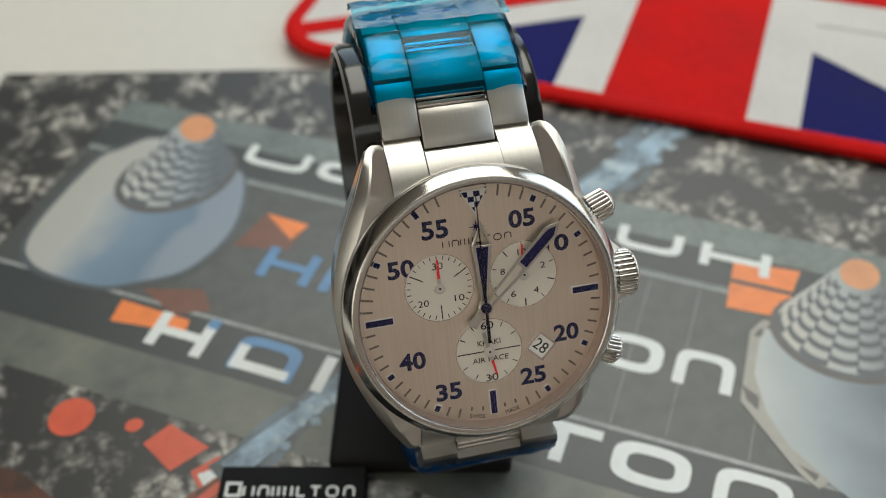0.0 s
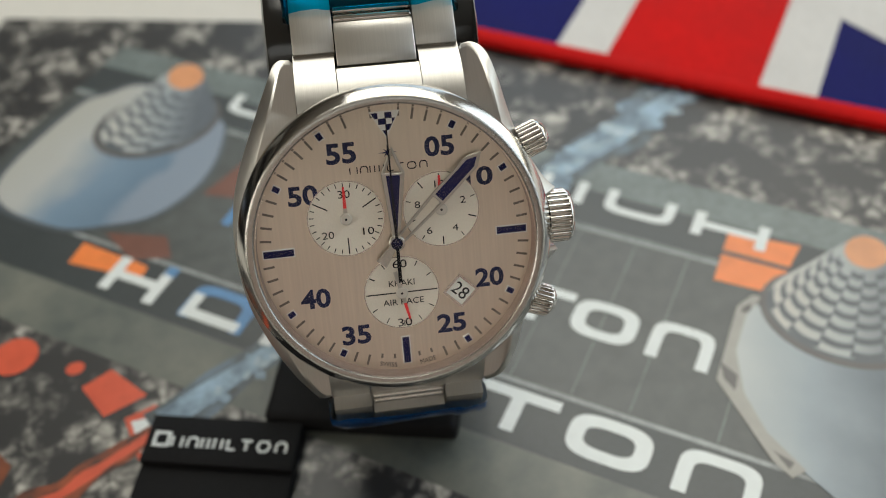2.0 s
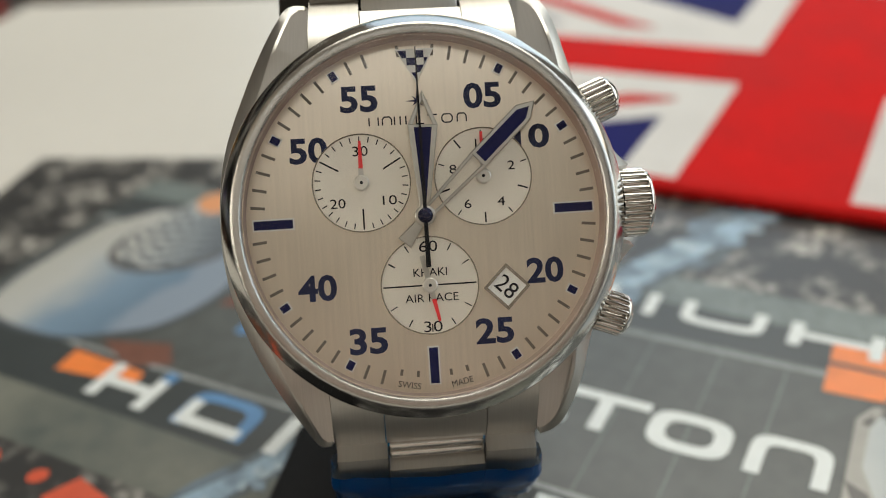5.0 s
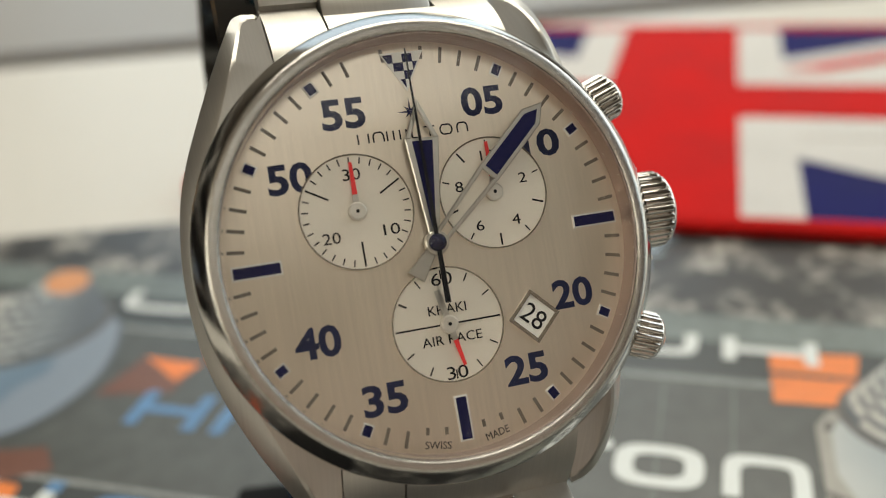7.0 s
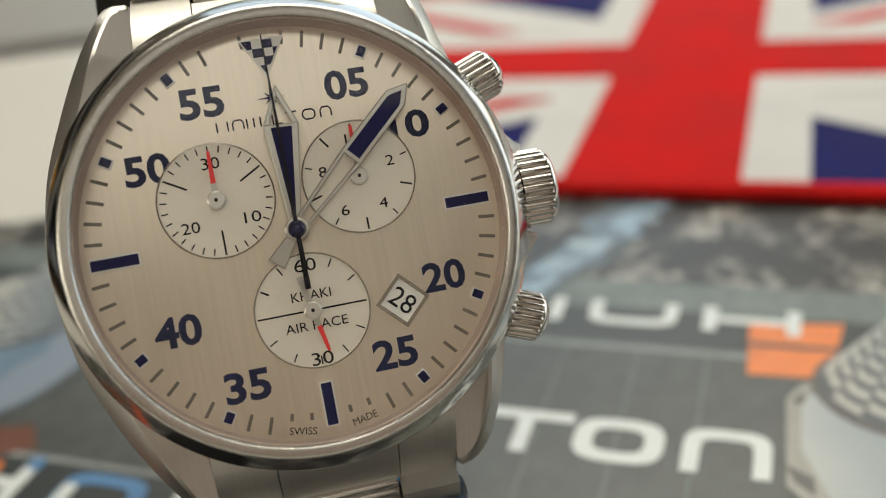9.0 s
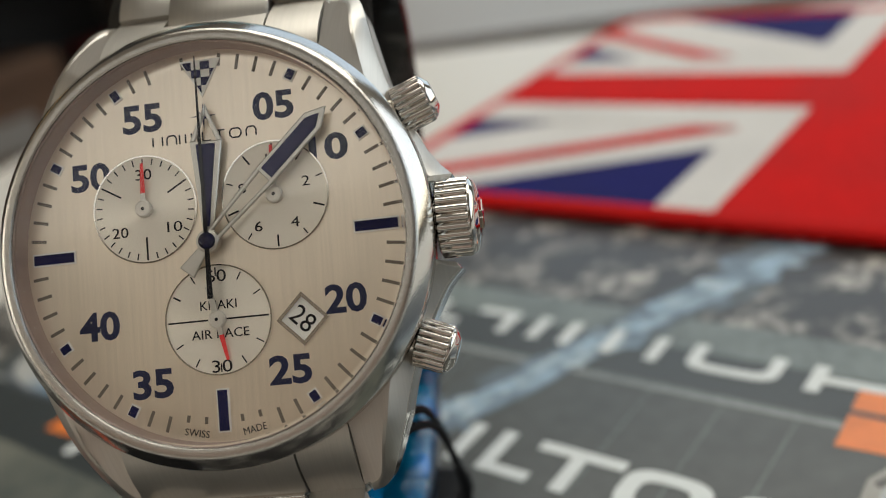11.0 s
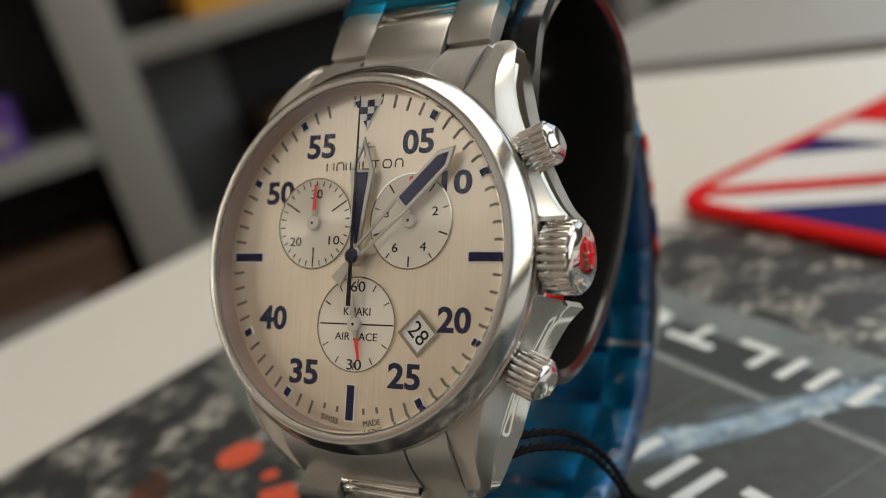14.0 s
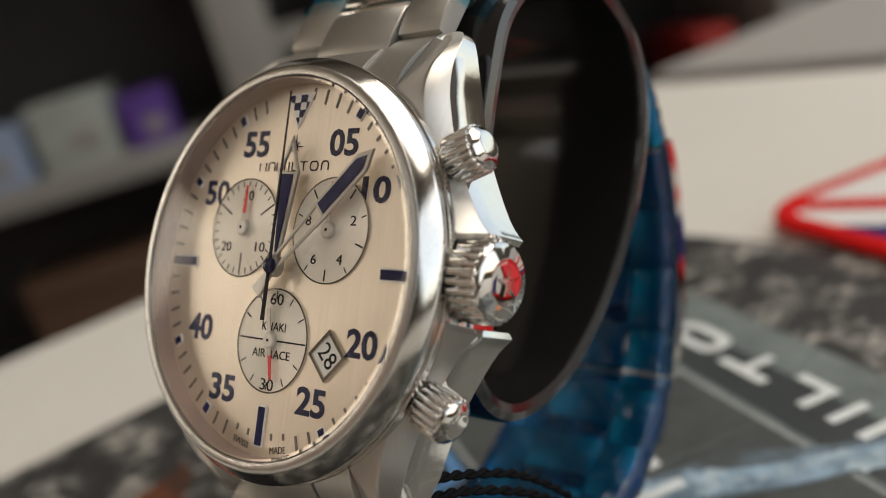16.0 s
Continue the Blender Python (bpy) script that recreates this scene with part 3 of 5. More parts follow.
def thin_mark(kind, x, y, hw, hh, z, pen):
    """A small plain shape of thin strokes: posts, arch, three_posts, post, foot, cap or ring."""
    lines = {
        "posts": [((-1, -1), (-1, 1)), ((1, -1), (1, 1))],
        "arch": [((-1, -1), (-1, 0.4)), ((-1, 0.4), (-0.6, 1)), ((-0.6, 1), (0.6, 1)), ((0.6, 1), (1, 0.4)), ((1, 0.4), (1, -1))],
        "three_posts": [((-1, -1), (-1, 1)), ((0, -1), (0, 1)), ((1, -1), (1, 1))],
        "post": [((0, -1), (0, 1))],
        "foot": [((-1, 1), (-1, -1)), ((-1, -1), (1, -1))],
        "cap": [((-1, 1), (1, 1)), ((0, 1), (0, -1))],
        "ring": [((-1, -0.4), (-1, 0.4)), ((-1, 0.4), (-0.6, 1)), ((-0.6, 1), (0.6, 1)), ((0.6, 1), (1, 0.4)), ((1, 0.4), (1, -0.4)), ((1, -0.4), (0.6, -1)), ((0.6, -1), (-0.6, -1)), ((-0.6, -1), (-1, -0.4))],
    }[kind]
    bm = bmesh.new()
    for k, ((x0, y0), (x1, y1)) in enumerate(lines):
        quad_strip(x + x0 * hw, y + y0 * hh, x + x1 * hw, y + y1 * hh, pen, z, z + 0.04 + 0.002 * k, bm)
    return bm


MARKS = (("posts", -4.75, 0.48), ("arch", -3.35, 0.48), ("three_posts", -1.95, 0.6), ("post", -0.75, 0.1), ("foot", 0.15, 0.4), ("cap", 1.45, 0.5), ("ring", 3.0, 0.55), ("arch", 4.55, 0.48))
for kind, x, hw in MARKS:
    on_dial("maker_mark", thin_mark(kind, x, 10.2, hw, 0.44, 0.0, 0.14), INK)


def subdial(cx, cy, r, ticks, strong, r_in, longer):
    disc = on_dial("subdial", lathe([(r, 0.0), (r, 0.06)], 72), SUBDIAL, "pale round subdial")
    disc.location = (cx * MM, cy * MM, 0)
    if cx > 5:
        cam.data.dof.focus_object = disc
    part("subdial_rim", annulus(oval(0, 0, r, r, 0, 72), oval(0, 0, r - 0.14, r - 0.14, 0, 72), 0.05, 0.13), POLISHED, dial).location = (cx * MM, cy * MM, 0)
    for k in range(ticks):
        long = k % strong == strong // 2
        on_dial("subdial_tick", radial(r_in - (longer if long else 0.0), r - 0.3, 360 / ticks * k, 0.17 if long else 0.12, 0.06, 0.09, cx, cy), INK)


LX, LY, RX, RY, BX, BY = -6.42, 3.85, 6.42, 3.85, 0.08, -7.3
subdial(LX, LY, 5.2, 30, 10, 4.3, 1.6)
subdial(RX, RY, 5.2, 10, 2, 4.25, 0.45)
subdial(BX, BY, 5.2, 12, 20, 4.1, 0.0)
for text, x, y, w, h in (("30", LX + 0.05, LY + 3.35, 1.6, 1.05), ("10", LX + 2.85, LY - 1.95, 1.5, 1.0), ("20", LX - 2.6, LY - 2.05, 1.6, 1.0),
                         ("2", RX + 3.05, RY + 1.0, 0.75, 0.95), ("4", RX + 1.75, RY - 2.75, 0.8, 0.95), ("6", RX - 1.8, RY - 2.85, 0.75, 0.95), ("8", RX - 3.15, RY + 0.9, 0.75, 0.95),
                         ("10", RX, RY + 3.5, 1.3, 0.95), ("60", BX + 0.05, BY + 4.1, 1.95, 1.15), ("30", BX + 0.08, BY - 4.35, 1.95, 1.15),
                         ("KHAKI", BX + 0.1, BY + 1.38, 3.55, 0.85), ("AIR RACE", BX + 0.12, BY - 1.32, 5.6, 0.85)):
    on_dial("lettering", lettering(text, x - w / 2, y - h / 2, x + w / 2, y + h / 2, 0.06, 0, 0.0, 0.04), INK)
on_dial("subdial_line", quad_strip(BX - 4.9, BY, BX + 4.9, BY, 0.16, 0.06, 0.09), INK)

# Date window: a bevelled frame round a recessed-looking white disc with the day.
C45 = [(8.2 + 2.5 * math.cos(math.pi / 2 * k), -7.98 + 2.5 * math.sin(math.pi / 2 * k)) for k in range(4)]
C45i = [(8.2 + 2.05 * math.cos(math.pi / 2 * k), -7.98 + 2.05 * math.sin(math.pi / 2 * k)) for k in range(4)]
on_dial("date_frame", annulus(C45, C45i, 0.0, 0.22), POLISHED)
on_dial("date_disc", prism(C45i, 0.0, 0.03), WHITE_PAINT)
on_dial("date_figures", lettering("28", 8.2 - 1.15, -7.98 - 0.9, 8.2 + 1.15, -7.98 + 0.9, 0.03, -45, 0.0, 0.04), INK)


def blade(points, z, thick=0.24):
    """A flat pointer blade with a narrow chamfer round its upper face."""
    bm = prism(points, z, z + thick)
    if thick > 0.15:
        edges = [e for e in bm.edges if all(v.co.z > z + thick / 2 for v in e.verts)]
        bmesh.ops.bevel(bm, geom=edges, offset=0.09, segments=1, affect="EDGES")
    return bm


def turned(points, angle, cx=0.0, cy=0.0):
    s, c = math.sin(radians(angle)), math.cos(radians(angle))
    return [(cx + x * c + y * s, cy - x * s + y * c) for x, y in points]


# Hour pointer: steel frame with an open tip, navy inlay, counterweight.
H = 2.0
hour = part("hour_pointer", blade(turned([(-0.42, 0), (-1.58, 9.55), (1.58, 9.55), (0.42, 0)], H), 0.75), POINTER_STEEL, watch, "steel pointer with navy inlay and open tip", smooth=False)
for side in (-1, 1):
    part("hour_pointer_tip", blade(turned([(side * 1.58, 9.5), (side * 1.06, 9.5), (0, 12.1), (0, 13.15)], H), 0.75), POINTER_STEEL, hour, smooth=False)
part("hour_inlay", blade(turned([(-0.16, 1.4), (-0.94, 9.25), (0.94, 9.25), (0.16, 1.4)], H), 0.99, 0.06), NAVY, hour, smooth=False)
part("counterweight", blade(turned([(-0.35, 0), (-0.85, -3.6), (0.85, -3.6), (0.35, 0)], H + 38), 0.8), POINTER_STEEL, hour, smooth=False)
# Minute pointer: two rails from the hub, navy blade.
Q = 47.0
minute = part("minute_pointer", blade(turned([(-1.08, 8.0), (-1.08, 14.9), (0.0, 16.7), (1.08, 14.9), (1.08, 8.0)], Q), 1.12), POINTER_STEEL, watch, "steel pointer with navy inlay and open shank", smooth=False)
part("minute_inlay", blade(turned([(-0.68, 8.4), (-0.68, 14.6), (0.0, 15.8), (0.68, 14.6), (0.68, 8.4)], Q), 1.36, 0.06), NAVY, minute, smooth=False)
for side in (-1, 1):
    part("minute_rail", blade(turned([(side * 0.30, 0.2), (side * 0.66, 0.2), (side * 1.08, 8.1), (side * 0.66, 8.1)], Q), 1.12), POINTER_STEEL, minute, smooth=False)
# Centre seconds pointer.
part("seconds_pointer", blade(turned([(-0.26, -5.4), (-0.2, 0), (-0.06, 17.6), (0.06, 17.6), (0.2, 0), (0.26, -5.4)], 0.0), 1.5, 0.1), INK, watch, "thin black centre seconds pointer", smooth=False)
part("hub", lathe([(1.08, 0.5), (1.08, 1.3), (0.96, 1.4), (0.6, 1.42)], 32), POINTER_STEEL, watch)
part("hub_cap", lathe([(0.72, 1.34), (0.80, 1.46), (0.79, 1.60), (0.72, 1.74), (0.60, 1.85), (0.45, 1.92), (0.27, 1.97), (0.06, 1.985)], 40), CAP, watch, "small dark domed hub cap")


def small_pointer(cx, cy, angle, length, tail, flat_tail):
    p = part("subdial_pointer", blade(turned([(-0.23, 1.5), (-0.14, length), (0.14, length), (0.23, 1.5)], angle, cx, cy), 0.35, 0.08), RED_PAINT, watch, "small red subdial pointer", smooth=False)
    part("pointer_tail", blade(turned([(-0.24, 1.5), (-0.3, 0), (-0.28, -tail), (0.28, -tail), (0.3, 0), (0.24, 1.5)], angle, cx, cy), 0.35, 0.1), POINTER_STEEL, p, smooth=False)
    hubp = part("pointer_hub", lathe([(0.82, 0.1), (0.82, 0.52), (0.66, 0.62), (0.2, 0.62)], 28), HUB, p)
    dot = part("pointer_pin", lathe([(0.17, 0.62), (0.15, 0.66)], 16), INK, p)
    dot.location = (cx * MM, cy * MM, 0)
    hubp.location = (cx * MM, cy * MM, 0)
    return p


small_pointer(LX, LY, 0.5, 4.4, 0.6, 0)
small_pointer(RX, RY, 0.0, 4.7, 0.6, 0)
small_pointer(BX, BY, 168.0, 3.9, 3.2, 0)


def fluted(radius, length, teeth):
    """A knurled barrel along z: rounded ridges between narrow valleys."""
    n = teeth * 8
    rings = []
    for z, grow, deep in ((0.0, -0.40, 0.3), (0.22, 0.0, 1.0), (length * 0.72, 0.0, 1.0), (length * 0.78, -0.06, 1.0), (length * 0.81, -0.34, 0.4)):
        ring = []
        for i in range(n):
            a = 2 * math.pi * i / n
            r = radius + grow - deep * (0.22 - 0.29 * math.sin(math.pi * (i % 8) / 8) ** 0.7)
            ring.append((r * math.cos(a), r * math.sin(a), z))
        rings.append(ring)
    return loft(rings)


def knob(name, x, y, z, heading, radius, length, teeth, flat, label):
    ob = part(name, fluted(radius, length, teeth), POLISHED, watch, label, sharp=50)
    ob.matrix_basis = Matrix.Translation((x * MM, y * MM, z * MM)) @ Matrix.Rotation(radians(heading), 4, "Z") @ Matrix.Rotation(radians(90), 4, "Y")
    r = radius - 0.16
    dome = [(r - 0.3, length * 0.70), (r - 0.02, length * 0.76), (r, length * 0.80), (r - 0.10, length * 0.85), (r - 0.28, length * 0.895), (r - 0.55, length * 0.935),
            (radius * flat + 0.12, length * 0.975), (radius * flat, length * 0.99), (radius * flat - 0.14, length * 0.995), (radius * flat * 0.5, length), (0.05, length)]
    part("end_cap", lathe(dome, 64), POLISHED, ob, "smooth domed steel end", sharp=60)
    return ob


crown = knob("crown", 21.2, 0.3, -3.4, 0, 3.75, 4.0, 26, 0.58, "polished fluted crown with a red emblem")
sector = [(0.0, 0.0)] + [(1.7 * math.cos(radians(a)), 1.7 * math.sin(radians(a))) for a in range(-40, 131, 10)]
part("crown_emblem", prism(sector, 4.0, 4.12), RED_PAINT, crown, "red enamel field on the crown", smooth=False)
star = [((1.5 if k % 2 == 0 else 0.5) * math.cos(radians(36 * k + 100)), (1.5 if k % 2 == 0 else 0.5) * math.sin(radians(36 * k + 100))) for k in range(10)]
part("emblem_star", prism(star, 4.0, 4.26), POLISHED, crown, "raised chrome star", smooth=False)
knob("pusher", 18.2, 11.0, -3.0, 21, 2.3, 4.0, 20, 0.56, "polished fluted pusher")
knob("pusher", 18.2, -11.0, -3.0, -21, 2.3, 4.0, 20, 0.56, "polished fluted pusher")
for s in (1, -1):
    stem = part("pusher_stem", lathe([(1.5, -1.5), (1.5, 0.4)], 24), POLISHED, watch)
    stem.matrix_basis = Matrix.Translation((18.2 * MM, s * 11.0 * MM, -3.0 * MM)) @ Matrix.Rotation(radians(21 * s), 4, "Z") @ Matrix.Rotation(radians(90), 4, "Y")

# Dust and lint on the crystal and bezel.
rng = random.Random(7)
dust = bmesh.new()
for k in range(260):
    a = rng.uniform(-0.4, 2.4) if k % 2 else rng.uniform(0, 6.283)
    r = 19.95 - abs(rng.gauss(0, 2.0))
    if r < 2:
        continue
    zz = 2.61 if r < 18.8 else 2.62 if r < 19.6 else 2.6 - (r - 19.6) * 0.6
    w = rng.uniform(0.02, 0.06)
    dx, dy = rng.uniform(-1, 1), rng.uniform(-1, 1)
    x, y = r * math.cos(a), r * math.sin(a)
    quad_strip(x, y, x + dx * w * 2.5 + 0.01, y + dy * w * 2.5, w, zz, zz + 0.03, dust)
DUST = surface("pale_dust", (0.7, 0.68, 0.64), 0.9, 0.0, 1500, 0.1, 0.0)
tagged(part("dust", dust, DUST, watch, "pale dust specks on crystal and bezel", smooth=False), kind="stuff")

# Bracelet loop in the plane across the dial, as (y, z) of the dial frame, from the upper lugs round to the lower.


def to_loop(yz):
    y, z = yz[0], yz[1] - 58.6
    return (0.5076 * y + 0.8589 * z, -0.8609 * y + 0.5088 * z)


LOOP = [to_loop(p) for p in ((19.1, 76.2), (26.0, 80.9), (33.4, 83.1), (41.8, 81.8), (49.8, 75.3), (55, 66), (58.6, 54), (58, 40), (53.5, 27), (45.5, 16),
                             (35, 10.4), (25, 8.8), (16.5, 10.0), (8.4, 12.9), (2.4, 18.3), (-3.0, 24.6), (-6.3, 29.5), (-6.4, 33.6))]
line = curve_through(LOOP, 24)
lengths = np.concatenate([[0], np.cumsum([np.linalg.norm(b - a) for a, b in zip(line, line[1:])])])
TOTAL = float(lengths[-1])


def along(s):
    """Place, tangent and outward normal on the loop at arc length s."""
    s = max(0.0, min(TOTAL, s))
    y = float(np.interp(s, lengths, [p[0] for p in line]))
    z = float(np.interp(s, lengths, [p[1] for p in line]))
    y2 = float(np.interp(min(TOTAL, s + 0.5), lengths, [p[0] for p in line]))
    z2 = float(np.interp(min(TOTAL, s + 0.5), lengths, [p[1] for p in line]))
    y1 = float(np.interp(max(0, s - 0.5), lengths, [p[0] for p in line]))
    z1 = float(np.interp(max(0, s - 0.5), lengths, [p[1] for p in line]))
    t = Vector((0, y2 - y1, z2 - z1)).normalized()
    return Vector((0, y, z)), t, Vector((0, -t.z, t.y))


def link_pose(s, x):
    p, t, n = along(s)
    m = Matrix(((1, 0, 0, (p.x + x) * MM), (0, t.y, n.y, p.y * MM), (0, t.z, n.z, p.z * MM), (0, 0, 0, 1)))
    return m


ROWS_N = round(TOTAL / 8.6)
PITCH = TOTAL / ROWS_N


def link_mesh(w, length, thick, round_by):
    """A link whose upper face is crowned along the strap."""
    bm = bmesh.new()
    prof = []
    for i in range(13):
        a = -1 + 2 * i / 12
        prof.append((a * length / 2, thick / 2 - round_by * a ** 4))
    prof += [(length / 2, -thick / 2 + 0.2), (length / 2 - 0.3, -thick / 2), (-length / 2 + 0.3, -thick / 2), (-length / 2, -thick / 2 + 0.2)]
    rings = []
    for x, k in ((-w / 2, 0.9), (-w / 2 + 0.22, 1.0), (w / 2 - 0.22, 1.0), (w / 2, 0.9)):
        rings.append([(x, y * (0.985 if k < 1 else 1), z * k) for y, z in prof])
    bm.free()
    return loft(rings)


first_mid = part("centre_link", link_mesh(10.7, PITCH - 2.7, 3.3, 0.35), BRUSHED, watch, "brushed centre link", sharp=40)
first_mid.matrix_basis = link_pose(PITCH * 0.12, 0)
first_bar = part("link_bar", link_mesh(10.5, 0.95, 2.5, 0.25), POLISHED, watch, "narrow polished bar between centre links", sharp=40)
first_bar.matrix_basis = link_pose(PITCH * 0.54, 0)
repeat(first_bar, link_pose(PITCH * 0.68, 0), watch)
first_side = part("side_link", link_mesh(5.6, PITCH - 0.22, 2.7, 0.45), BRUSHED, watch, "brushed side link", sharp=40)
first_side.matrix_basis = link_pose(PITCH * 0.5, -8.3)
repeat(first_side, link_pose(PITCH * 0.5, 8.3), watch)
SIDE_PITCH = (TOTAL - 4.2 - 0.5 * PITCH) / (ROWS_N - 1)
MID_PITCH = (TOTAL - 4.6 - 0.12 * PITCH) / (ROWS_N - 1)
for i in range(1, ROWS_N):
    repeat(first_mid, link_pose(PITCH * 0.12 + MID_PITCH * i, 0), watch)
    for step in (0.54, 0.68):
        repeat(first_bar, link_pose(PITCH * (step - 0.01) + MID_PITCH * i, 0), watch)
    for x in (-8.3, 8.3):
        repeat(first_side, link_pose(PITCH * 0.5 + SIDE_PITCH * i, x), watch)

# End pieces between the lugs, in three facets, above and below.


def end_piece(x0, x1, sign):
    rings = []
    for x in np.linspace(x0, x1, 6):
        r = 20.6
        y_in = math.sqrt(max(1, r * r - x * x))
        prof = []
        stop = (23.2 if sign > 0 else 24.7) if x0 == -5.55 else 25.2
        for y in np.linspace(y_in - 0.6, stop, 7):
            prof.append((x, sign * y, (-0.8 if x0 == -5.55 else -1.1) - lug_drop(y)))
        prof += [(x, sign * stop, -9.4), (x, sign * (y_in - 0.6), -9.4)]
        rings.append(prof)
    return loft(rings)


for sign in (1, -1):
    for x0, x1 in ((-11.22, -5.68), (-5.55, 5.55), (5.68, 11.22)):
        part("end_link", end_piece(x0, x1, sign), BRUSHED, watch, "solid steel end link between the lugs", sharp=30)


def film_strip(s0, s1, seed, half=12.0, thick=2.2, outer=1.0, loose=1.0):
    """A loose sleeve of clear film drawn over the links, pleated at each link and crumpled, a little uneven at its ends."""
    rings = []
    count = int((s1 - s0) / 0.45)
    n = 72
    for i in range(count + 1):
        ring = []
        for j in range(n):
            w = 2 * math.pi * j / n
            c, d = math.cos(w), math.sin(w)
            x = half * math.copysign(abs(c) ** 0.28, c)
            h = thick * math.copysign(abs(d) ** 0.45, d)
            if d > 0:
                h *= outer
            ragged = 0.8 * noise.noise((x * 0.25, seed, 3.0)) * (1 if i in (0, count) else 0)
            s = s0 + (s1 - s0) * i / count + ragged
            p, t, nn = along(s)
            fold = 0.30 * noise.noise((x * 0.30 + seed, s * 0.38, d * 0.6)) + 0.16 * noise.noise((x * 1.0, s * 1.1 + seed, d))
            ridge = 0.5 - abs(noise.noise((x * 0.22 + seed, s * 0.55, d + 7.0))) * 2.2
            pleat = abs(math.sin(math.pi * s / PITCH)) - 0.6
            out = (0.8 * fold + 0.55 * max(0.0, ridge) + 0.35 * pleat * (1 if abs(x) > 5.6 else 0.5)) * (1 if d > 0 else 0.8) * outer * loose
            ring.append(p + Vector((x * (1 + 0.03 * fold + 0.012 * ridge), 0, 0)) + nn * (h * (1 + 0.1 * fold) + math.copysign(out, d) + 0.1))
        rings.append(ring)
    return loft(rings, False)


CLASP0, CLASP1 = 60.5, 93.5
for s0, s1, seed, outer, half, loose in ((5.5, CLASP0, 1.7, 1.0, 12.0, 0.45), (CLASP0 + 0.5, CLASP1, 5.2, 0.45, 11.6, 1.0), (CLASP1 + 0.5, TOTAL - 24.0, 9.1, 1.0, 12.0, 1.2), (TOTAL - 24.2, TOTAL - 2.8, 3.3, 1.0, 12.0, 0.8)):
    film = part("protective_film", film_strip(s0, s1, seed, half, 2.3 if s1 > TOTAL - 5 else 2.0 if s0 < 30 else 2.4, outer, loose), FILM if s0 < 30 else FRONT_FILM if s1 > TOTAL - 5 else FOLDED_FILM, watch, "wrinkled translucent blue protective film", sharp=80)
    film.visible_shadow = False


def film_flap():
    """The crumpled loose end of the film, folded back over the top of the loop."""
    bm = bmesh.new()
    rows = []
    for i in range(29):
        f = i / 28
        p, t, n = along(17.5 + 9.0 * f)
        lift = 2.7 + 1.5 * math.sin(math.pi * min(1.0, f * 1.1)) ** 2
        row = []
        for j in range(41):
            a = -1 + j / 20
            w = 0.7 * noise.noise((a * 2.2, f * 3.0, 4.4)) + 0.9 * (0.4 - abs(noise.noise((a * 3.5, f * 4.0, 1.2))))
            q = p + t * (0.9 * noise.noise((a * 3, 0, 2.0)) * (1 - f)) + n * (lift + w * (0.3 + 0.7 * f)) + Vector((a * (12.1 + 0.3 * w), 0, 0))
            row.append(bm.verts.new(q))
        rows.append(row)
    for a, b in zip(rows, rows[1:]):
        for j in range(40):
            bm.faces.new((a[j], a[j + 1], b[j + 1], b[j]))
    return bm


LOOSE_FILM = clear("loose_blue_film", (0.05, 0.70, 0.95), 0.06, 1.6, 0.30, 0.6)
flap = part("film_end", film_flap(), LOOSE_FILM, watch, "crumpled loose end of blue film", sharp=80)
flap.visible_shadow = False


def clasp_mesh(s0, s1, half, low, high):
    """A curved cover plate that follows the loop, with softened rims."""
    rings = []
    for i in range(25):
        f = i / 24
        p, t, n = along(s0 + (s1 - s0) * f)
        top = high - 0.5 * max(0.0, abs(2 * f - 1) - 0.85) / 0.15
        rings.append([p + Vector((x, 0, 0)) + n * h for x, h in ((-half, low), (-half, top - 0.4), (-half + 0.4, top), (half - 0.4, top), (half, top - 0.4), (half, low))])
    return loft(rings)


# Folding clasp on the back of the loop, with its catch.
clasp = part("clasp", clasp_mesh(CLASP0, CLASP1, 12.3, 0.5, 2.8), POLISHED, watch, "polished steel folding clasp")
catch = part("clasp_catch", block(8.0, 4.2, 1.8, 0.7, 3), POLISHED, clasp, "small rounded steel catch")
catch.matrix_basis = link_pose(83.5, 8.0) @ Matrix.Translation((0, 0, 3.4 * MM))

# ---- stand: black oval cuff on a low foot ----
stand = thing("watch_stand", "black plastic oval cuff stand with foot plate inside the watch bracelet", "watch stand")
CUFF = [(21.0, -11.9), (29.2, -13.4), (35.2, -19.3), (37.3, -28.5), (33.8, -38.4), (24.9, -43.4), (12.2, -42.4), (0.2, -37.4), (-8.4, -30.4), (-12.2, -21.4), (-8.6, -14.4), (2.8, -11.9)]


def cuff_mesh():
    """A band swept round the oval, 30 wide and 2.4 thick, with rounded rims."""
    ring = curve_through(CUFF, 8, True)
    n = len(ring)
    rows = []
    for i, p in enumerate(ring):
        d = ring[(i + 1) % n] - ring[i - 1]
        d = d / np.linalg.norm(d)
        out = np.array([-d[1], d[0]])
        sect = []
        for x, h in ((-15, 0.0), (-14.7, 0.9), (-13.8, 1.2), (13.8, 1.2), (14.7, 0.9), (15, 0.0), (14.7, -0.9), (13.8, -1.2), (-13.8, -1.2), (-14.7, -0.9)):
            q = p + out * h
            sect.append(Vector((x, q[0], q[1])))
        rows.append(sect)
    bm = bmesh.new()
    vs = [[bm.verts.new(v) for v in row] for row in rows]
    for i in range(n):
        a, b = vs[i], vs[(i + 1) % n]
        for k in range(10):
            bm.faces.new((a[k], a[(k + 1) % 10], b[(k + 1) % 10], b[k]))
    return bm


def into_world(bm):
    for v in bm.verts:
        v.co = (DIAL_POSE @ (v.co * MM)) / MM
    return bm


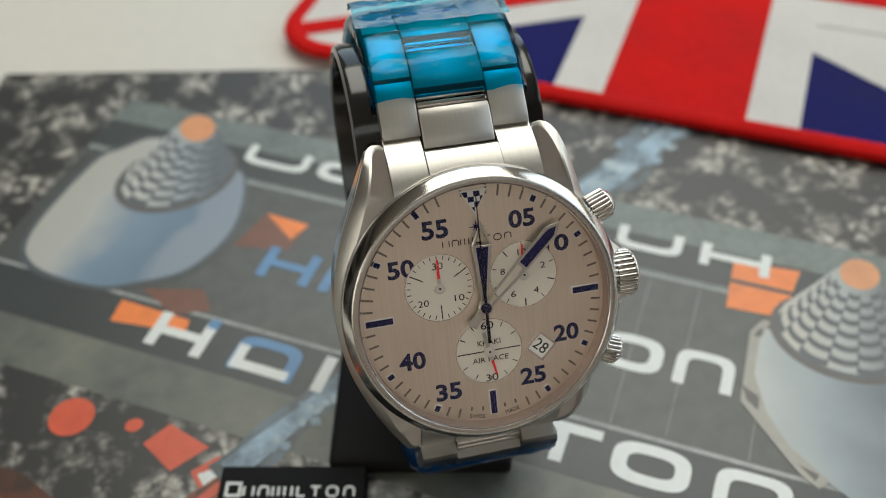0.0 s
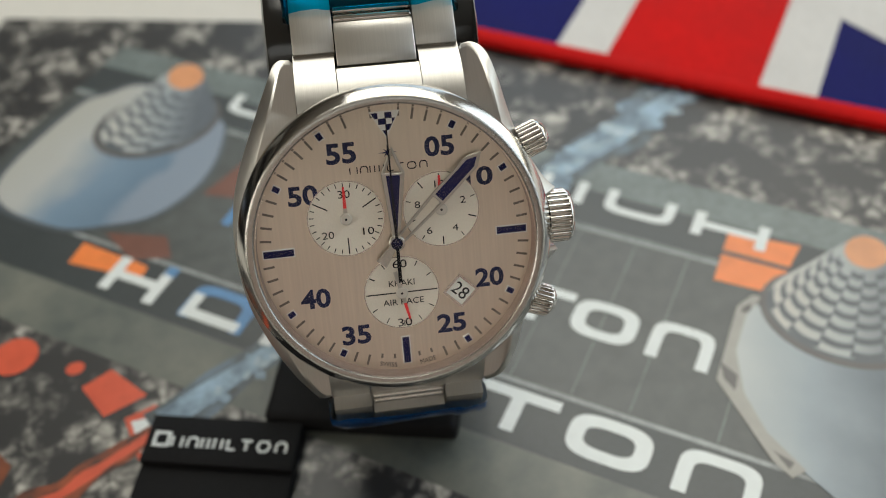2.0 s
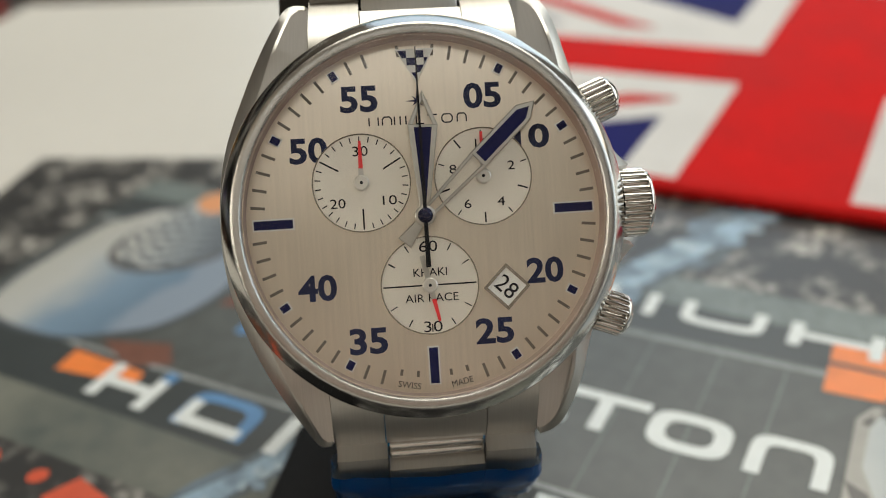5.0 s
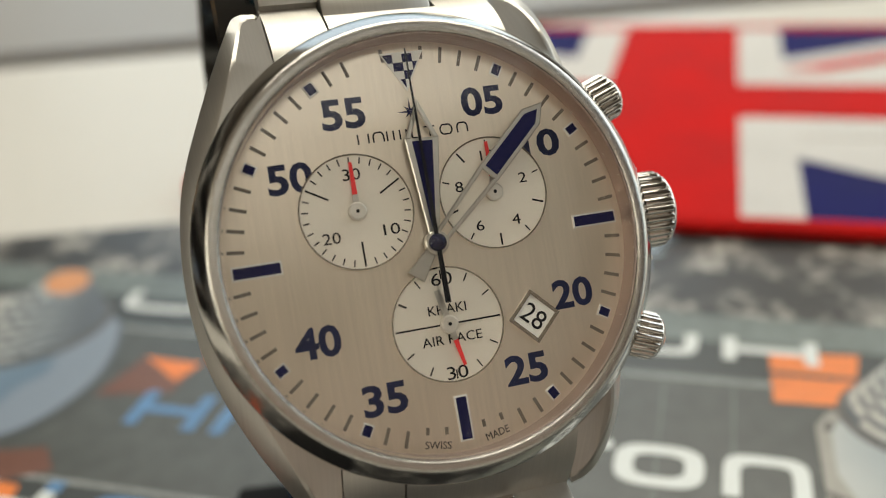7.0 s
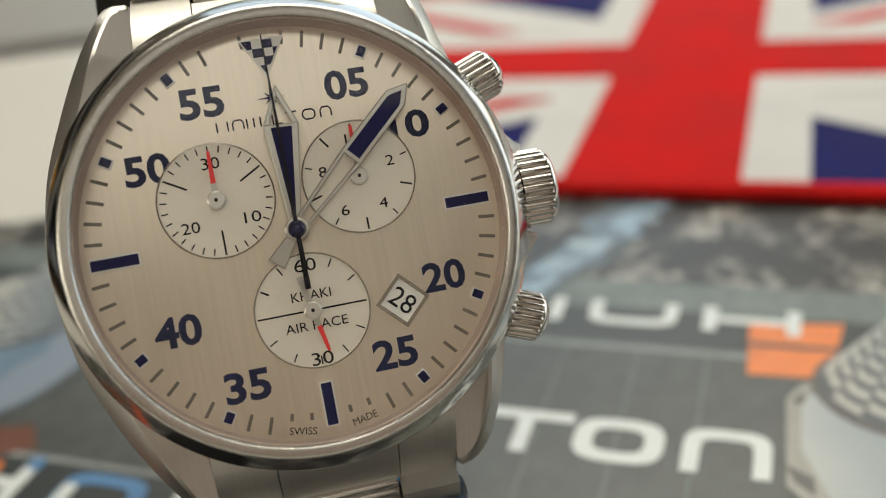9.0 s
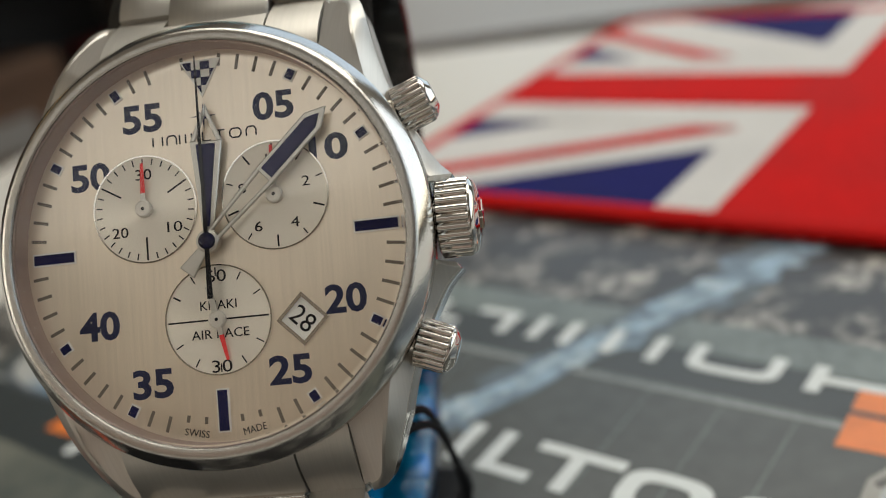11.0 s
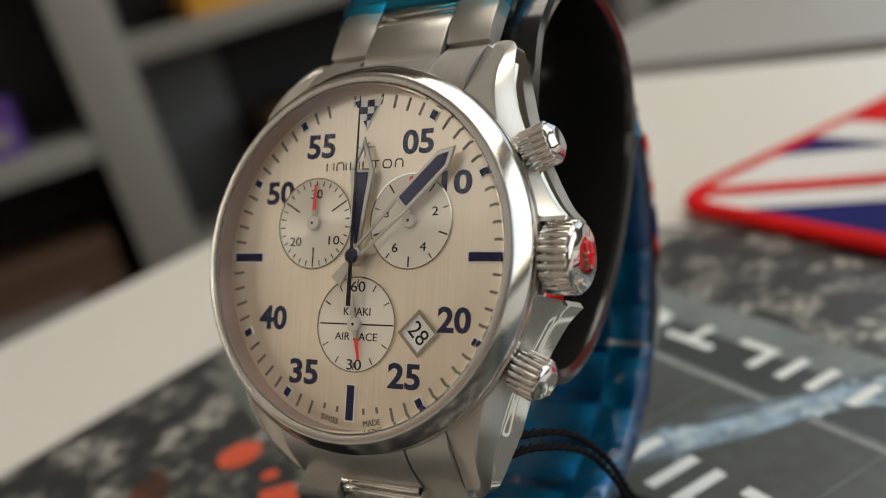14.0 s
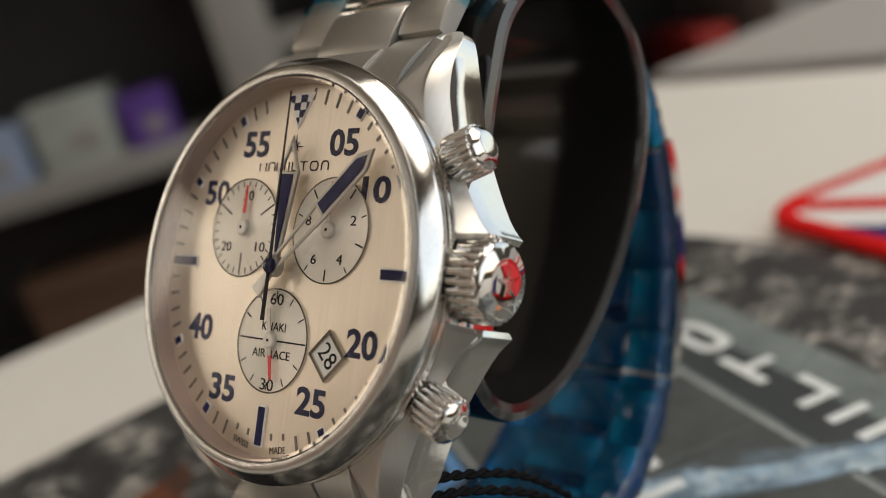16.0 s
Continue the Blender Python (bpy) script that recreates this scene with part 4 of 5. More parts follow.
part("cuff", into_world(cuff_mesh()), BLACK_PLASTIC, stand, "glossy black oval plastic cuff")
foot = part("foot", block(36, 29, 5.0, 1.8, 4, at=(-5, 2.5, 2.5)), BLACK_FELT, stand, "low rounded black foot plate")
foot.matrix_basis = pose(-0.003, 0.0185, 0.0, 0, 0, -16.5)

# ---- the printed brochure under the watch ----
brochure = thing("brochure", "large printed brochure with a runway picture, lying on the table", "brochure")
CORNERS = [page(-145, -72), page(152, -72), page(152, 139), page(-145, 139)]
part("sheets", prism(CORNERS, -SHEET, -0.12), PAPER_EDGE, brochure, smooth=False)
part("cover", prism(CORNERS, -0.12, 0.0), GRAVEL, brochure, "dark printed cover with pale gravel specks", smooth=False)
LEVEL = [0.0]


def clip_to_page(points):
    """Cuts an outline to the page's rectangle."""
    def inside(p, k, lim, sign):
        return sign * (Vector(p).dot((PU, PV)[k]) - lim) <= 0
    out = [tuple(p) for p in points]
    for k, lim, sign in ((0, 151.5, 1), (0, -144.5, -1), (1, 138.5, 1), (1, -71.5, -1)):
        axis, now = (PU, PV)[k], []
        for i, p in enumerate(out):
            q = out[(i + 1) % len(out)]
            a, b = Vector(p).dot(axis) - lim, Vector(q).dot(axis) - lim
            if inside(p, k, lim, sign):
                now.append(p)
            if (a > 0) != (b > 0):
                f = a / (a - b)
                now.append((p[0] + (q[0] - p[0]) * f, p[1] + (q[1] - p[1]) * f))
        out = now
        if len(out) < 3:
            return []
    return out


def ink(name, points, material, step=0.004, label=""):
    """One printed motif: a film of ink on the cover, above those laid before it."""
    points = clip_to_page(points)
    if len(points) < 3:
        return None
    z = LEVEL[0]
    LEVEL[0] += step
    return part(name, prism(points, z, z + 0.004), material, brochure, label, smooth=False)


def band(v0, v1, material, name, u0=-137, u1=220, label=""):
    ink(name, [grid(u0, v0), grid(u1, v0), grid(u1, v1), grid(u0, v1)], material, label=label)


band(-3, 88, ASPHALT, "runway_motif", label="printed grey runway")
band(66, 88, ASPHALT_TEAL, "stripe_motif")
band(67.8, 78.5, ASPHALT_DARK, "stripe_motif")
band(9.5, 23.5, ASPHALT_DARK, "stripe_motif")
band(-3, 9.5, CONCRETE, "stripe_motif")
band(22.6, 23.6, PRINT_LINE, "line_motif")
band(66.0, 66.8, PRINT_LINE, "line_motif")
for u in (-30, 6, 18.3, 29.6, 46):
    ink("line_motif", [grid(u, 24), grid(u + 0.3, 24), grid(u + 0.3, 66), grid(u, 66)], ASPHALT_TEAL)


def trail(p, q, w0, w1, material, seed, pieces=14):
    """A ragged smoke trail."""
    a, b = Vector(p), Vector(q)
    n = (b - a).normalized()
    side = Vector((-n.y, n.x))
    left, right = [], []
    for i in range(pieces * 3 + 1):
        f = i / (pieces * 3)
        w = w0 + (w1 - w0) * f
        c = a + (b - a) * f
        left.append(tuple(c + side * w * (0.5 + 0.35 * noise.noise((f * 9, seed, 0)))))
        right.append(tuple(c - side * w * (0.5 + 0.35 * noise.noise((f * 9, seed, 5)))))
    ink("trail_motif", left + right[::-1], material)


def puffs(p, q, width, count, material, seed):
    """Scattered small clouds of printed smoke along a trail."""
    pick = random.Random(seed)
    a, b = Vector(p), Vector(q)
    side = Vector((-(b - a).y, (b - a).x)).normalized()
    bm = bmesh.new()
    z = LEVEL[0]
    for k in range(count):
        f = pick.random()
        c = a + (b - a) * f + side * pick.gauss(0, 0.36) * width * (0.45 + 0.55 * f)
        r, lean = pick.uniform(0.35, 1.5) * (0.6 + 0.6 * f), pick.uniform(0, 180)
        ring = []
        for i, (x, y) in enumerate(oval(0, 0, r * 1.5, r, lean, 14)):
            swell = 1 + 0.55 * noise.noise((x * 1.3 + seed, y * 1.3, k * 3.7))
            ring.append((c.x + x * swell, c.y + y * swell))
        ring = clip_to_page(ring)
        if len(ring) > 2:
            prism(ring, z + 0.00005 * k, z + 0.004 + 0.00005 * k, bm)
    LEVEL[0] += 0.004 + 0.00005 * count
    tagged(part("smoke_puff_motif", bm, material, brochure, smooth=False), kind="stuff")


# Orange and rust tiles.
for pts, m in (([(-67.1, 73.2), (-70.2, 67.6), (-53.7, 58.7), (-52.2, 62.1)], PRINT_ORANGE), ([(-62.4, 75.3), (-48.2, 70.6), (-47.2, 63.6), (-56, 65)], PRINT_RUST),
               ([(-30.4, 91.6), (-40.2, 82.8), (-27.3, 77.3), (-20.8, 84.2)], PRINT_RUST), ([(-30.4, 91.6), (-26, 80.5), (-20.8, 84.2)], PRINT_ORANGE),
               ([(-58.6, 35.1), (-64.4, 31.9), (-59.5, 23.8), (-51.3, 27.1)], PRINT_RED), ([(-55.5, 22.5), (-49.5, 24.5), (-45.5, 17.5), (-52.5, 12.5)], PRINT_RED),
               ([(-54.2, 21.5), (-49.5, 21.8), (-49.8, 18), (-52, 14)], PRINT_WHITE), ([(73.0, 42.0), (65.0, 30.0), (75.5, 23.4), (86.0, 34.6)], PRINT_ORANGE)):
    ink("tile_motif", pts, m)
ink("tile_motif", [(-97, 37), (-89, 32.4), (-76, 16.4), (-78.7, 10.2), (-96, 9.5)], SHADED_RUST)
ink("dot_motif", oval(-78.8, 43.0, 4.9, 4.7), PRINT_RED)
ink("dot_motif", oval(-66.0, 37.0, 1.9, 1.6), PRINT_RED)
ink("line_motif", [grid(34, 69.6), grid(54, 69.6), grid(54, 70.8), grid(34, 70.8)], ASPHALT_DARK)
trail((-96, -8), (-46, 20.5), 13.0, 2.0, SMOKE_RUST, 3.1)
trail((-80, 1), (-44, 21), 3.0, 1.6, PRINT_RED, 8.1)
trail((-50, 19), (82, 92), 8.0, 12.0, SMOKE_DUSK, 7.9)
trail((-48, 20), (80, 91), 4.2, 6.6, SMOKE_BLUE, 5.5)
puffs((-48, 20), (80, 91), 9.0, 80, SMOKE_BLUE, 11)
puffs((-40, 24), (84, 93), 7.0, 70, SMOKE_PALE, 23)


def round_box(u, v, a, b, n=40, power=3.2):
    pts = []
    for i in range(n):
        w = 2 * math.pi * i / n
        c, s = math.cos(w), math.sin(w)
        pts.append(grid(u + a * math.copysign(abs(c) ** (2 / power), c), v + b * math.copysign(abs(s) ** (2 / power), s)))
    return pts


def motif(kind, u, v, hw, hh, material, flip=1, pen=2.4):
    """One big printed plain shape: pair, arch, three_posts, post, foot, cap or ring."""
    def bar(x0, y0, x1, y1):
        ink("bar_motif", [grid(u + flip * x, v + flip * y) for x, y in ((x0, y0), (x1, y0), (x1, y1), (x0, y1))], material, 0.0)

    if kind == "ring":
        z = LEVEL[0]
        part("ring_motif", annulus(round_box(u, v, hw, hh), round_box(u, v, hw - pen * 1.15, hh - pen * 0.9), z, z + 0.004), material, brochure, smooth=False)
    elif kind == "arch":
        pts = []
        for i in range(17):
            w = math.pi * i / 16
            pts.append((hw * math.copysign(abs(math.cos(w)) ** 0.5, math.cos(w)), -hh * 0.1 + hh * 1.1 * abs(math.sin(w)) ** 0.5))
        inner = [(x * (hw - pen) / hw, (y + hh * 0.1) * (1.1 * hh - pen * 0.85) / (1.1 * hh) - hh * 0.1) for x, y in pts]
        shape = [(hw, -hh)] + pts + [(-hw, -hh), (-hw + pen, -hh)] + inner[::-1] + [(hw - pen, -hh)]
        ink("arch_motif", [grid(u + x * flip, v + y * flip) for x, y in shape], material, 0.0)
    elif kind == "pair":
        bar(-hw, -hh, -hw + pen, hh)
        bar(hw - pen, -hh, hw, hh)
        bar(-hw + pen, -pen * 0.42, hw - pen, pen * 0.42)
    elif kind == "three_posts":
        for x in (-hw + pen / 2, 0.0, hw - pen / 2):
            bar(x - pen / 2, -hh, x + pen / 2, hh)
    elif kind == "post":
        bar(-pen / 2, -hh, pen / 2, hh)
    elif kind == "foot":
        bar(-hw, -hh, -hw + pen, hh)
        bar(-hw + pen, -hh, hw, -hh + pen * 0.85)
    elif kind == "cap":
        bar(-hw, hh - pen * 0.85, hw, hh)
        bar(-pen / 2, -hh, pen / 2, hh - pen * 0.85)


SHAPES = ("pair", "arch", "three_posts", "post", "foot", "cap", "ring", "arch")


def word(v, hh, places, widths, flip, materials, pen=2.4):
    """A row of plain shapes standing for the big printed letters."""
    for kind, u, hw, m in zip(SHAPES, places, widths, materials):
        motif(kind, u, v, hw, hh, m, flip, pen)


W8 = [PRINT_WHITE] * 8
LEVEL[0] += 0.004
word(16.7, 4.75, (-78.3, -56.6, -34, -18, -7, 9.9, 28.3, 48.0), (7.2, 7.8, 10.0, 1.3, 4.8, 8.0, 7.8, 7.3), 1, [PRINT_WHITE, PRINT_BLUE] + W8[2:], 2.7)
word(42.9, 4.8, (-64, -47.6, -31, -15, -5.6, 4.3, 18.9, 34.4), (6.8, 6.8, 8.6, 1.2, 4.6, 7.3, 6.7, 6.2), 1, [PRINT_BLUE, PRINT_BLUE] + W8[2:], 2.5)
word(76.8, 3.6, (35.9, 15.8, -6.6, -22, -32.4, -46.2, -64, -84), (8.0, 7.8, 9.8, 1.5, 4.6, 6.6, 7.8, 9.2), -1, W8, 2.3)

LEVEL[0] += 0.004
ink("bar_motif", [grid(-64.0, 12.2), grid(-50.0, 12.2), grid(-50.0, 14.7), grid(-61.4, 14.7), grid(-61.4, 18.6), grid(-64.0, 18.6)], PRINT_WHITE)
ink("bar_motif", [grid(-73.6, 20.2), grid(-70.9, 20.2), grid(-70.9, 22.8), grid(-73.6, 22.8)], PRINT_BLUE)


def blend(a, b, f):
    return tuple(p + (q - p) * f for p, q in zip(a, b))


def hull(points):
    """Convex outline round points."""
    pts, out = sorted(points), []
    for order in (pts, pts[::-1]):
        run = []
        for p in order:
            while len(run) > 1 and (run[-1][0] - run[-2][0]) * (p[1] - run[-2][1]) - (run[-1][1] - run[-2][1]) * (p[0] - run[-2][0]) <= 0:
                run.pop()
            run.append(p)
        out += run[:-1]
    return out


def cone_motif(collar, tip, pale, dark):
    """A printed marker cone: dark collar, staggered scalloped bands narrowing to an orange tip. collar, tip: centre and two half axes."""
    def at_place(f, w):
        c, a, b = (blend(p, q, f) for p, q in zip(collar, tip))
        return (c[0] + a[0] * math.cos(w) + b[0] * math.sin(w), c[1] + a[1] * math.cos(w) + b[1] * math.sin(w))

    def outline(f, grow=1.0, n=48):
        c, a, b = (blend(p, q, f) for p, q in zip(collar, tip))
        return [(c[0] + grow * (a[0] * math.cos(w) + b[0] * math.sin(w)), c[1] + grow * (a[1] * math.cos(w) + b[1] * math.sin(w))) for w in (2 * math.pi * k / n for k in range(n))]

    ink("collar_motif", outline(0.0, 1.06), CONE_COLLAR)
    ink("collar_motif", outline(0.03, 1.0), CONE_GREY)
    z = LEVEL[0]
    body, bands = bmesh.new(), bmesh.new()
    rows_n = 13
    prism(hull(outline(0.06) + outline(0.98)), z, z + 0.004, body)
    top_z = z + 0.006
    columns = 8
    for k in range(rows_n - 1):
        f0, f1 = 0.07 + 0.92 * k / rows_n, 0.07 + 0.92 * (k + 0.9) / rows_n
        for j in range(columns):
            if (j + k) % 2:
                continue
            w0 = math.pi * (0.92 + 1.16 * j / columns)
            w1 = math.pi * (0.92 + 1.16 * (j + 1.08) / columns)
            ws = [w0 + (w1 - w0) * i / 4 for i in range(5)]
            sag = [0.0, 0.016, 0.022, 0.016, 0.0]
            prism([at_place(f0 - q, w) for w, q in zip(ws, sag)] + [at_place(f1 - q, w) for w, q in zip(ws[::-1], sag)], top_z, top_z + 0.002, bands)
    part("cone_motif", body, pale, brochure, "printed grey cone", smooth=False)
    tagged(part("cone_band_motif", bands, dark, brochure, smooth=False), kind="stuff")
    LEVEL[0] = top_z + 0.004
    ink("tip_motif", outline(0.97), TIP)


def smooth_outline(points):
    return [tuple(p) for p in curve_through(points, 6, True)]


CONE_COLLAR = surface("printed_collar", (0.10, 0.095, 0.092), 0.35, 0.0, 300, 0.2, 0.0)
TIP = surface("printed_pale_orange", (0.66, 0.30, 0.14), 0.35, 0.0, 300, 0.12, 0.0, blotch=80)
RUBBER_FRAME = surface("printed_beige_frame", (0.34, 0.33, 0.30), 0.35, 0.0, 300, 0.12, 0.0)
DOME_SIDE = fade_print("printed_dome_side", [(0.40, 0.40, 0.37), (0.42, 0.43, 0.42), (0.17, 0.25, 0.34), (0.13, 0.20, 0.28), (0.22, 0.27, 0.34)], (-82, 112), (-46, 84))
# Front dome's dark end is print plus darkening towards the edge of view.
DOME_FRONT = fade_print("printed_dome_front", [(0.46, 0.49, 0.49), (0.28, 0.33, 0.37), (0.12, 0.15, 0.18), (0.06, 0.07, 0.085)], (58, 0), (94, -14))
PALE_SIDE = fade_print("printed_bands_side", [(0.50, 0.50, 0.47), (0.30, 0.34, 0.37), (0.12, 0.14, 0.17)], (-62, 116), (-36, 112))
PALE_FRONT = fade_print("printed_bands_front", [(0.50, 0.48, 0.44), (0.38, 0.41, 0.41), (0.15, 0.17, 0.19)], (74, 22), (100, 10))

# Two marker cones on their pale domes.
ink("dome_edge_motif", smooth_outline([(-90, 103), (-89, 90), (-74, 78.5), (-62.8, 76.5), (-50.5, 77.4), (-38.6, 87.6), (-33.8, 102.7), (-36.8, 113), (-54.2, 131), (-65.3, 130), (-74, 126)]), CONE_GREY)
ink("dome_motif", smooth_outline([(-88.4, 102.9), (-87.4, 90.8), (-73.5, 79.8), (-62.8, 77.8), (-51.1, 78.6), (-39.9, 88.2), (-34.9, 102.7), (-36.8, 111.7), (-54.2, 129.4), (-64.9, 128.6), (-73.1, 124.6)]), DOME_SIDE, label="printed pale blue dome")
cone_motif(((-51.5, 112.6), (15.0, -1.9), (3.5, 12.2)), ((-44.1, 131.6), (4.5, -1.3), (0.5, 5.5)), PALE_SIDE, CONE_GREY)
ink("dome_motif", smooth_outline([(71.0, 21.5), (66.0, 18.2), (61.8, 11.5), (59.6, 2.2), (60.3, -6.8), (63.8, -15.4), (70, -26), (81, -32.5), (95, -32.5), (106, -24), (110, -10), (107.5, 3), (101, 11), (85, 18)]), DOME_FRONT, label="printed grey blue dome")
frame_side = [(66.9, 22.2), (71.0, 24.2), (72.7, 23.3), (67.7, 19.4), (62.5, 11.8), (60.2, 2.2), (60.9, -6.8), (64.3, -15.4), (61.4, -16.3), (59.5, -12.4), (56.4, 6.3)]
ink("rubber_frame_motif", frame_side, RUBBER_FRAME)
for hole in ([(67.2, 21.2), (69.8, 22.4), (69.2, 20.6), (67.6, 20.0)], [(58.6, 10.0), (60.6, 6.2), (58.8, 3.0), (57.8, 6.2)], [(60.4, -10.4), (63.0, -13.6), (61.6, -14.6)]):
    ink("hole_motif", hole, CONE_COLLAR)
cone_motif(((85.5, 14.8), (13.3, -6.65), (3.9, 10.9)), ((98.6, 30.2), (3.6, -1.9), (2.4, 3.85)), PALE_FRONT, CONE_GREY)

# ---- flag patch ----
FU, FV = 11.7, 203.0
HW, HH = 121.5, 83.0
FZ = 2.6
flag = thing("flag_patch", "embroidered flag patch with red stitched border over the brochure edge", "patch")


def fl(u, v):
    return grid(FU + u, FV + v)


def rounded(hw, hh, r, n=10):
    pts = []
    for cx, cy, a0 in ((hw - r, hh - r, 0), (-hw + r, hh - r, 90), (-hw + r, -hh + r, 180), (hw - r, -hh + r, 270)):
        for i in range(n + 1):
            a = radians(a0 + 90 * i / n)
            pts.append((cx + r * math.cos(a), cy + r * math.sin(a)))
    return pts


part("backing", prism([fl(*p) for p in rounded(HW - 2, HH - 2, 14)], 0.3, FZ), FLAG_BLUE, flag, "dark blue woven ground", smooth=False)


def clip_rect(points, hw, hh):
    out = points
    for k, lim, sign in ((0, hw, 1), (0, -hw, -1), (1, hh, 1), (1, -hh, -1)):
        now = []
        for i, p in enumerate(out):
            q = out[(i + 1) % len(out)]
            a, b = (p[k] - lim) * sign, (q[k] - lim) * sign
            if a <= 0:
                now.append(p)
            if (a > 0) != (b > 0):
                f = a / (a - b)
                now.append((p[0] + (q[0] - p[0]) * f, p[1] + (q[1] - p[1]) * f))
        out = now
    return out


def stripe(name, points, z, material):
    pts = clip_rect(points, HW - 5, HH - 5)
    part(name, prism([fl(*p) for p in pts], FZ, z), material, flag, smooth=False)


LEAN = radians(30)
for sx in (1, -1):
    for end in (1, -1):
        d = Vector((math.cos(LEAN) * end, math.sin(LEAN) * end * sx))
        n = Vector((-d.y, d.x))
        far = d * 175
        stripe("white_diagonal", [tuple(n * 19.5), tuple(far + n * 19.5), tuple(far - n * 19.5), tuple(-n * 19.5)], FZ + 0.15, FLAG_WHITE)
        arm, shape = [tuple(n * 2.9), tuple(far + n * 2.9), tuple(far + n * 9.4), tuple(n * 9.4)], []
        level = 29.5 * (1 if d.y > 0 else -1)
        for i, p in enumerate(arm):
            q = arm[(i + 1) % 4]
            if abs(p[1]) >= 29.5 and p[1] * level > 0:
                shape.append(p)
            if (p[1] - level) * (q[1] - level) < 0:
                f = (level - p[1]) / (q[1] - p[1])
                shape.append((p[0] + (q[0] - p[0]) * f, level))
        stripe("red_diagonal", shape, FZ + 0.56, FLAG_RED)
stripe("white_cross_bar", [(-33.2, -HH), (33.2, -HH), (33.2, HH), (-33.2, HH)], FZ + 0.45, FLAG_WHITE)
stripe("white_cross_bar", [(-HW, -28), (HW, -28), (HW, 28), (-HW, 28)], FZ + 0.454, FLAG_WHITE)
stripe("red_cross_bar", [(-19.3, -HH), (19.3, -HH), (19.3, HH), (-19.3, HH)], FZ + 0.65, FLAG_RED)
stripe("red_cross_bar", [(-HW, -14), (HW, -14), (HW, 14), (-HW, 14)], FZ + 0.70, FLAG_RED)
rim = rounded(HW - 3, HH - 3, 14, 14)
rows = []
for i, p in enumerate(rim):
    a, b = Vector(rim[i - 1]), Vector(rim[(i + 1) % len(rim)])
    d = (b - a).normalized()
    n = Vector((d.y, -d.x))
    sect = []
    for k in range(10):
        w = 2 * math.pi * k / 10
        q = Vector(p) + n * 3.0 * math.cos(w)
        x, y = fl(q.x, q.y)
        sect.append((x, y, 1.9 + 1.9 * math.sin(w)))
    rows.append(sect)
bm = bmesh.new()
vs = [[bm.verts.new(v) for v in row] for row in rows]
for i in range(len(vs)):
    a, b = vs[i], vs[(i + 1) % len(vs)]
    for k in range(10):
        bm.faces.new((a[k], a[(k + 1) % 10], b[(k + 1) % 10], b[k]))
part("border", bm, FLAG_RED, flag, "thick red overlocked border")

# ---- hang tag with its cord ----
tag_m = pose(-0.0414, -0.0065, 0.0001, 0, 0, -16.5)
tag = thing("hang_tag", "black card hang tag with a pale printed line", "tag", tag_m)
part("plate", block(28.5, 46, 2.2, 0.8, 2, at=(0, 0, 1.1)), BLACK_FELT, tag, "matt black card plate")
part("raised_strip", block(28.5, 10, 1.5, 0.6, 2, at=(0, 18, 2.9)), BLACK_FELT, tag)
for kind, x, hw in MARKS:
    part("printed_mark", thin_mark(kind, 1.8 + x * 2.1, 17.4, hw * 1.9, 1.0, 3.65, 0.5), PRINT_WHITE, tag, smooth=False)
part("printed_shape", annulus([(-12.8, 16.2), (-9.6, 16.2), (-9.6, 19.4), (-12.8, 19.4)], [(-12.2, 16.8), (-10.2, 16.8), (-10.2, 18.8), (-12.2, 18.8)], 3.65, 3.7), PRINT_WHITE, tag, smooth=False)


def twisted(points, r):
    """Two strands wound round one another."""
    base = curve_through(points, 30)
    made = []
    for ph in (0, math.pi):
        pts = []
        for i, p in enumerate(base):
            a = i * 0.55 + ph
            pts.append((p[0] + r * 0.8 * math.cos(a), p[1] + r * 0.5 * math.sin(a), p[2] + r * 0.8 * math.sin(a)))
        made.append(tube(pts, r, 6))
    return made


cord = thing("cord", "black twisted cord looped round the bracelet", "cord")
for b in (twisted([(12.6, -5.5, 38), (13.2, 1, 35.5), (13.6, 11, 29), (13.6, 19, 20), (13.8, 23, 12), (14.2, 25.5, 6.0), (12.8, 27, 3.2), (8, 27, 2.6)], 0.29)
          + twisted([(12.6, -4.5, 36), (13.4, 3, 32.5), (14.0, 13, 25), (14.0, 19.5, 16), (14.2, 21.5, 9), (14.0, 23.0, 4.0), (12.0, 24, 2.6), (8, 24, 2.4)], 0.29)):
    part("strand", b, CORD, cord)

# ---- shelves behind the table ----
SD = 1350.0
SYAW = 50.0
eye_at = Vector((64.0, -74.0, 90.0))
away = Vector((-math.sin(radians(SYAW)), math.cos(radians(SYAW)), 0))
across = Vector((math.cos(radians(SYAW)), math.sin(radians(SYAW)), 0))
origin = eye_at + away * SD + across * 60
SHELF_POSE = Matrix(((across.x, away.x, 0, origin.x * MM), (across.y, away.y, 0, origin.y * MM), (0, 0, 1, 0), (0, 0, 0, 1)))
shelf = thing("bookcase", "white open bookcase with dark compartments, out of focus", "bookcase", SHELF_POSE)


